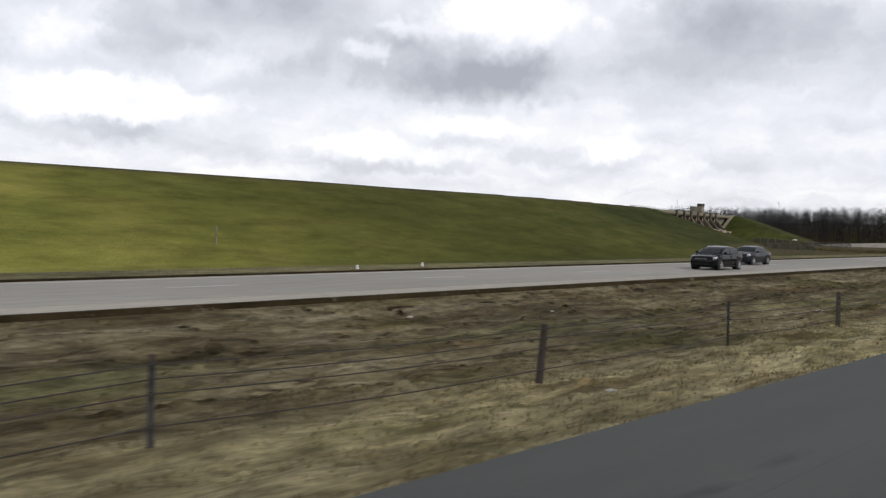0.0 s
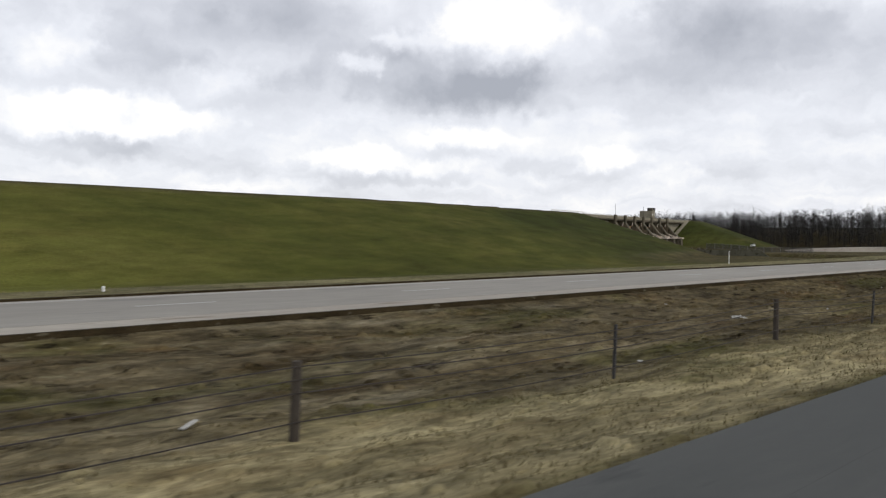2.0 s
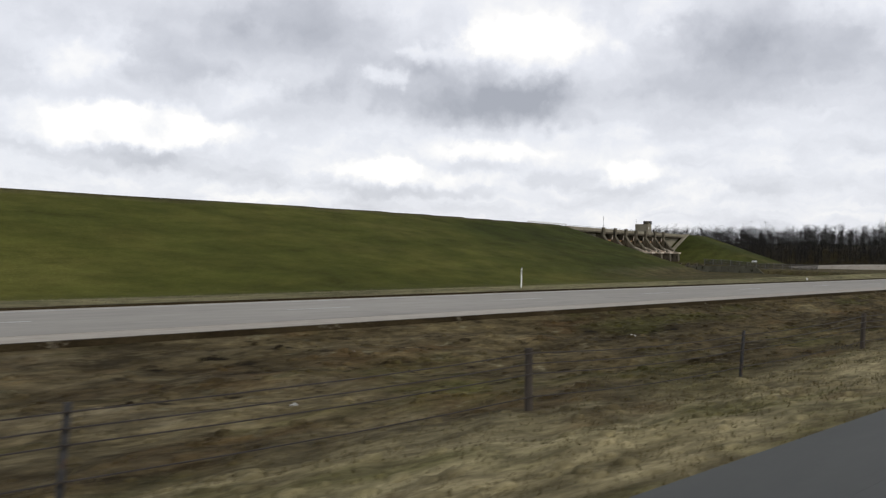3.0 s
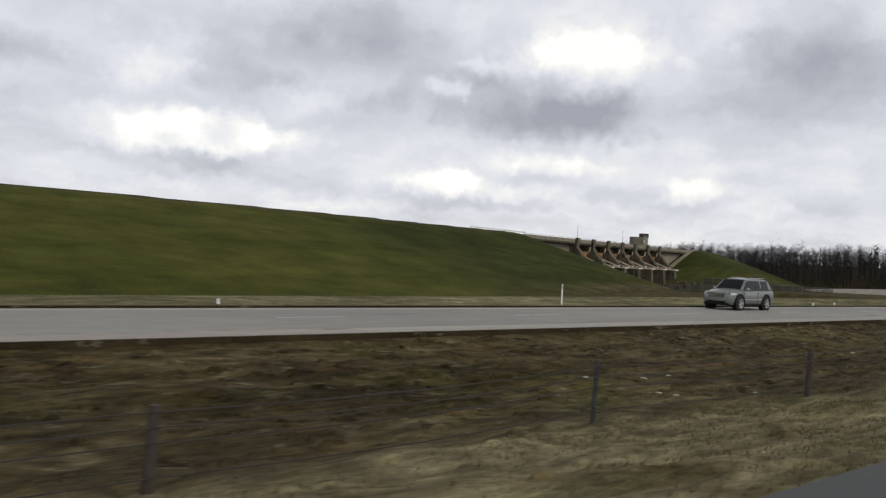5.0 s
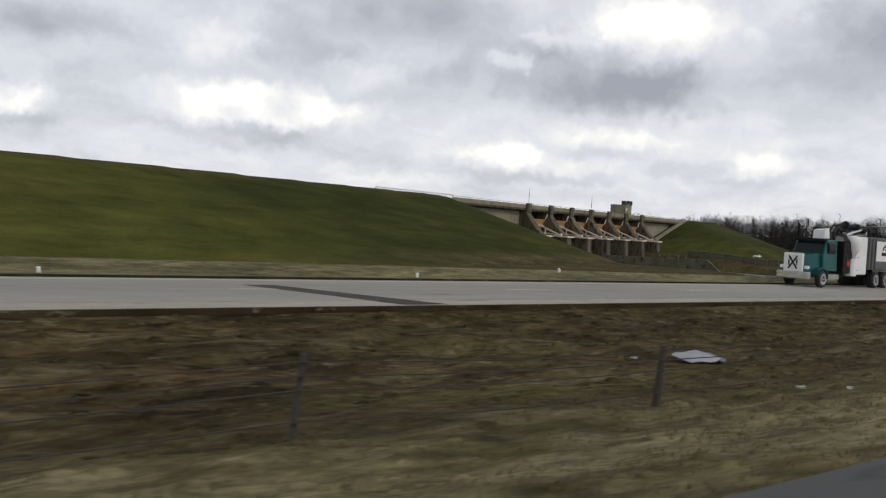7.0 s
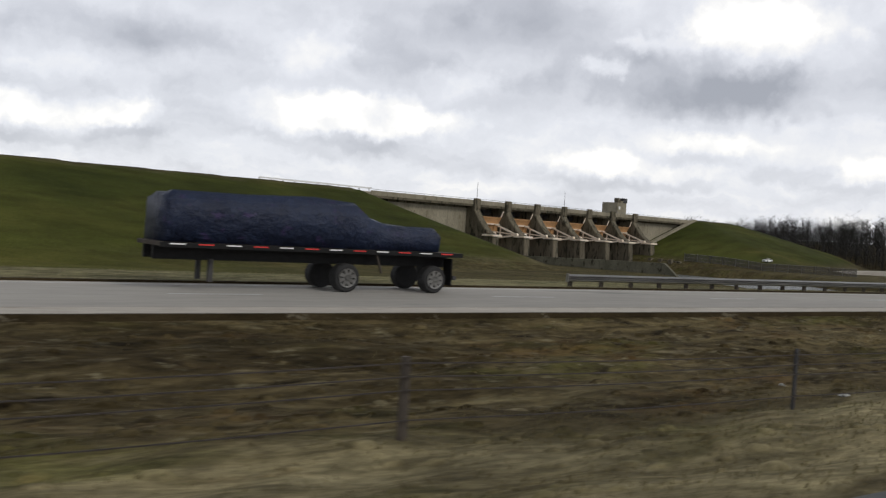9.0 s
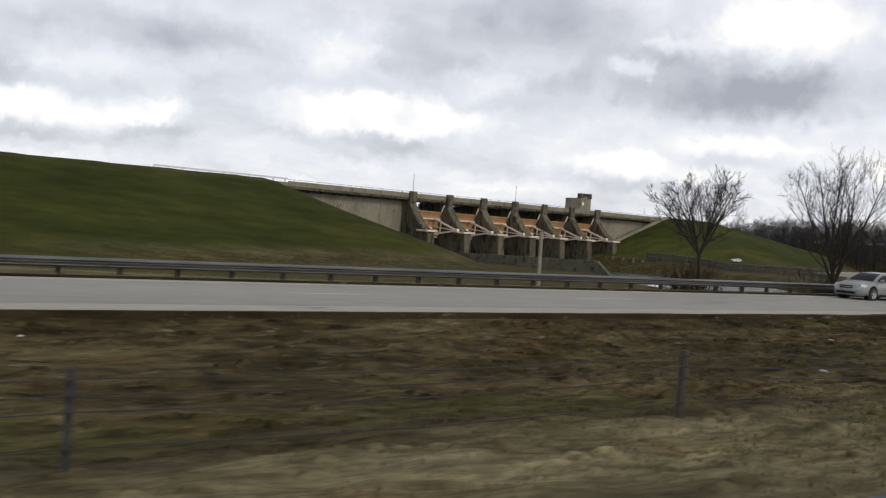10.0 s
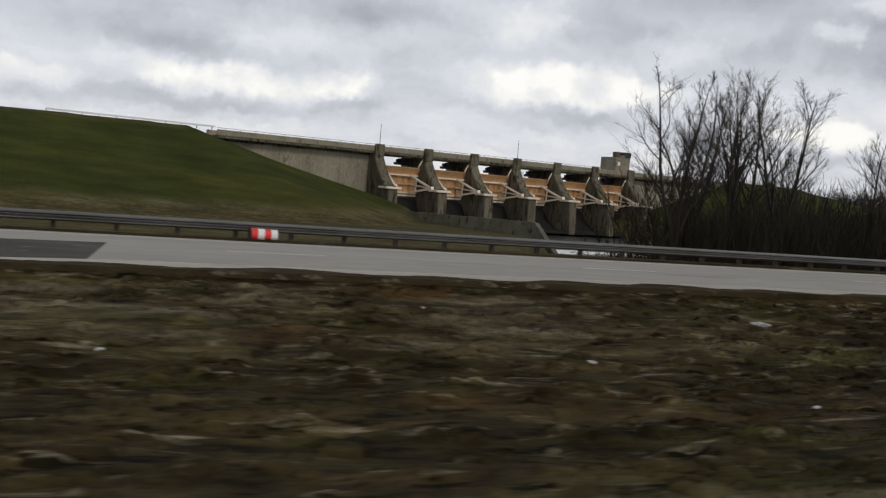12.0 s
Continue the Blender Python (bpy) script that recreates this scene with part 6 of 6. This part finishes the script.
    for z_ in (1.1, 1.9, 2.8):
        part("hinge", Shape().box(6.05, 6.25, -1.262, -1.242, z_, z_ + 0.06), MAT["chrome"], c)
    part("tank_body", Shape().prism_x([(-1.22, 1.18), (1.22, 1.18), (1.25, 1.35), (1.25, 3.22), (1.18, 3.3), (-1.18, 3.3), (-1.25, 3.22), (-1.25, 1.35)], 7.5, 12.5), grey, c, bevel=0.03)
    for xa in (7.55, 8.0, 8.45, 11.5, 11.95, 12.38):
        part("tank_rib", Shape().box(xa, xa + 0.11, -1.32, -1.252, 1.25, 3.2), grey, c, bevel=0.015)
    for k in range(9):
        part("top_cleat", Shape().box(7.7 + 0.55 * k, 7.95 + 0.55 * k, -1.24, -1.02, 3.302, 3.42), MAT["black_trim"], c)
    part("sign_panel", Shape().box(8.65, 11.45, -1.275, -1.252, 1.75, 3.05), white, c, "white sign panel")
    lg = Shape()
    n = 12
    lg.add([(10.05 + 0.55 * math.cos(math.pi * i / n), -1.28, 2.45 + 0.42 * math.sin(math.pi * i / n)) for i in range(n + 1)] + [(10.05 + 0.55 * math.cos(math.pi * i / n), -1.276, 2.45 + 0.42 * math.sin(math.pi * i / n)) for i in range(n + 1)],
           [tuple(range(n + 1)), tuple(range(2 * n + 1, n, -1))] + [(i, i + n + 1, i + n + 2, i + 1) for i in range(n)] + [(n, 2 * n + 1, n + 1, 0)])
    part("logo_arch", lg, MAT["black_trim"], c, "dark arched emblem")
    inner = Shape()
    inner.prism([(10.05 + 0.36 * math.cos(math.pi * i / n), 2.47 + 0.27 * math.sin(math.pi * i / n)) for i in range(n + 1)], -1.287, -1.281)
    part("logo_face", inner, white, c, "pale inner arch of the emblem")
    part("logo_peak", Shape().prism([(9.78, 2.47), (10.32, 2.47), (10.14, 2.62), (10.05, 2.70), (9.93, 2.60)], -1.292, -1.288), MAT["black_trim"], c)
    part("logo_bar", Shape().box(9.4, 10.7, -1.279, -1.276, 2.12, 2.34), MAT["black_trim"], c, "dark bar of illegible lettering")
    boom = Shape()
    pts_ = [(5.2, 0.1, 3.2), (5.6, 0.1, 3.75), (6.6, 0.1, 3.95), (8.0, 0.0, 3.85), (9.4, -0.1, 3.65), (10.6, -0.2, 3.6)]
    for p0, p1 in zip(pts_, pts_[1:]):
        boom.tube(p0, p1, 0.2, n=10)
    part("boom", boom, MAT["black_trim"], c, "black jointed suction boom")
    b2 = Shape()
    for p0, p1 in zip([(4.6, 0.5, 3.0), (5.0, 0.5, 3.5), (6.5, 0.5, 3.7), (8.4, 0.5, 3.6), (10.2, 0.5, 3.42)], [(5.0, 0.5, 3.5), (6.5, 0.5, 3.7), (8.4, 0.5, 3.6), (10.2, 0.5, 3.42), (10.3, 0.5, 3.36)]):
        b2.tube(p0, p1, 0.15, n=8)
    part("suction_hose", b2, MAT["dark"], c)
    for k, (xj, zj) in enumerate(((5.5, 3.72), (6.7, 3.97), (8.1, 3.86), (9.5, 3.66), (10.5, 3.62))):
        part("boom_joint", Shape().tube((xj - 0.12, 0.05 - 0.06 * k, zj), (xj + 0.12, 0.05 - 0.06 * k, zj - 0.02), 0.27, n=12), MAT["dark"], c)
    part("lift_cylinder", Shape().tube((6.0, -0.35, 3.3), (8.2, -0.32, 3.72), 0.09, n=8), MAT["chrome"], c, "bright hydraulic lift cylinder")
    for k in range(3):
        loop = Shape()
        lp = [(4.3 + 0.25 * k, -0.5 + 0.3 * k, 2.95), (4.15 + 0.3 * k, -0.5 + 0.3 * k, 3.4), (4.6 + 0.3 * k, -0.45 + 0.3 * k, 3.75), (5.3 + 0.3 * k, -0.4 + 0.3 * k, 3.62), (5.6 + 0.3 * k, -0.4 + 0.3 * k, 3.25)]
        for p0, p1 in zip(lp, lp[1:]):
            loop.tube(p0, p1, 0.085, n=8)
        part("looped_hose", loop, MAT["dark"] if k != 1 else MAT["galv"], c)
    for xb in (7.0, 9.0, 10.4):
        part("boom_rest", Shape().box(xb, xb + 0.15, -0.3, 0.6, 3.33, 3.62), MAT["chrome"], c)
    part("roof_box", Shape().loft([[(3.0, -0.5, 2.99), (3.0, 0.3, 2.99), (3.1, 0.3, 3.5), (3.1, -0.5, 3.58)], [(3.75, -0.5, 2.99), (3.75, 0.3, 2.99), (3.6, 0.3, 3.6), (3.6, -0.5, 3.66)]]), white, c, "white wind deflector on the cab roof", bevel=0.03)
    return c


vac_truck(Matrix.Translation((275.3, 30.05, 0)) @ Matrix.Diagonal((0.985, 1.0, 1.03, 1)))


def flatbed(at):
    c = thing("flatbed_trailer", "long flatbed trailer with blue tarpaulin load on the far carriageway", "trailer", at)
    part("deck", Shape().box(1.6, 13.0, -1.27, 1.27, 1.38, 1.52), MAT["wood_post"], c, bevel=0.02)
    part("side_rail", Shape().box(1.6, 13.0, -1.32, -1.272, 1.36, 1.52), MAT["black_trim"], c)
    for k in range(12):
        part("reflector_strip", Shape().box(1.9 + 0.92 * k, 2.4 + 0.92 * k, -1.332, -1.322, 1.45, 1.49), MAT["red_paint"] if k % 2 else MAT["white_paint"], c)
    for sd in (-1, 1):
        part("frame_beam", Shape().box(1.6, 12.8, sd * 0.5 - 0.08, sd * 0.5 + 0.08, 0.95, 1.37), MAT["black_trim"], c)
        for xa in (8.2, 11.85):
            wheel(c, xa, sd * 0.98, 0.51, 0.5, sd, "galv", 8)
        part("mud_flap", Shape().box(12.55, 12.59, sd * 0.98 - 0.28, sd * 0.98 + 0.28, 0.3, 1.3), MAT["black_trim"], c)
        part("landing_leg", Shape().box(3.4, 3.55, sd * 0.6 - 0.08, sd * 0.6 + 0.08, 0.25, 1.0), MAT["steel_post"], c)
    part("strap_end", Shape().bar((9.35, -1.2, 1.35), (9.55, -1.22, 0.7), 0.1, 0.05), MAT["wood_post"], c)
    part("rear_bumper", Shape().box(12.75, 12.9, -1.1, 1.1, 0.5, 0.65), MAT["steel_post"], c)
    tarp_m = surface("blue_tarpaulin", (0.008, 0.012, 0.030), (0.016, 0.026, 0.058), 0.8, 0.5, bump=0.7, bump_scale=2.0, c3=(0.035, 0.025, 0.075), spots=0.6)
    tarp = Shape()
    rings = []
    prof_ = [(1.8, 1.5), (2.1, 1.6), (4.5, 1.62), (7.0, 1.70), (8.6, 1.62), (9.2, 1.2), (9.8, 0.95), (10.8, 0.86), (11.9, 0.88), (12.05, 0.82)]
    for x, h in prof_:
        ring_ = []
        for k in range(11):
            a = math.pi * k / 10
            wv_ = 1 + 0.05 * math.sin(5.1 * x + 2.3 * k)
            ring_.append((x, -1.15 * math.copysign(abs(math.cos(a)) ** 0.45, math.cos(a)) * wv_, 1.53 + h * math.sin(a) ** 0.4 * wv_))
        rings.append(ring_)
    tarp.loft(rings)
    part("tarpaulin", tarp, tarp_m, c, "crumpled dark blue tarpaulin over the load", smooth=True)
    return c


flatbed(Matrix.Translation((295.4, 29.3, 0)))


# white car parked on the flats past the spillway, and the works fence there
car("sedan", "small white car parked on the flats beyond the spillway", "car", pose(589.4, 226.2, float(land(589.4, 226.2)), 0, 0, 5) @ Matrix.Diagonal((1.05, 1.05, 1.05, 1)), 4.6, 1.78, 1.45, 2.7, 0.95, 0.98, 0.97, 1.44, (1.2, 1.98), (3.4, 4.1), MAT["white_paint"], 0.33, 1.01)
fence2 = thing("works_fence", "grey steel works fence on the flats beyond the spillway", "fence")
pf = Shape().box(-0.08, 0.08, -0.08, 0.08, -0.3, 3.1).mesh("fence_post", MAT["galv"])
pts2 = [(AX + u_ * COS - v_ * SIN, AY + u_ * SIN + v_ * COS) for u_, v_ in [(95.5 + 2.1 * k, -27.0 - 4.2 * k) for k in range(14)]]
for x, y in pts2:
    part("fence_post", pf, None, fence2, at=Matrix.Translation((x, y, float(land(x, y)))))
for (xa, ya), (xb, yb) in zip(pts2, pts2[1:]):
    za, zb = float(land(xa, ya)), float(land(xb, yb))
    for h_ in (0.3, 1.6, 2.9):
        part("fence_rail", Shape().bar((xa, ya, za + h_), (xb, yb, zb + h_), 0.06, 0.10), MAT["galv"], fence2)
    pick = Shape()
    for j in range(1, 27):
        f_ = j / 27
        x, y, z = xa + (xb - xa) * f_, ya + (yb - ya) * f_, za + (zb - za) * f_
        pick.box(x - 0.05, x + 0.05, y - 0.03, y + 0.03, z + 0.15, z + 2.85)
    tagged(part("fence_panel", pick, MAT["steel_post"], fence2), kind="stuff")
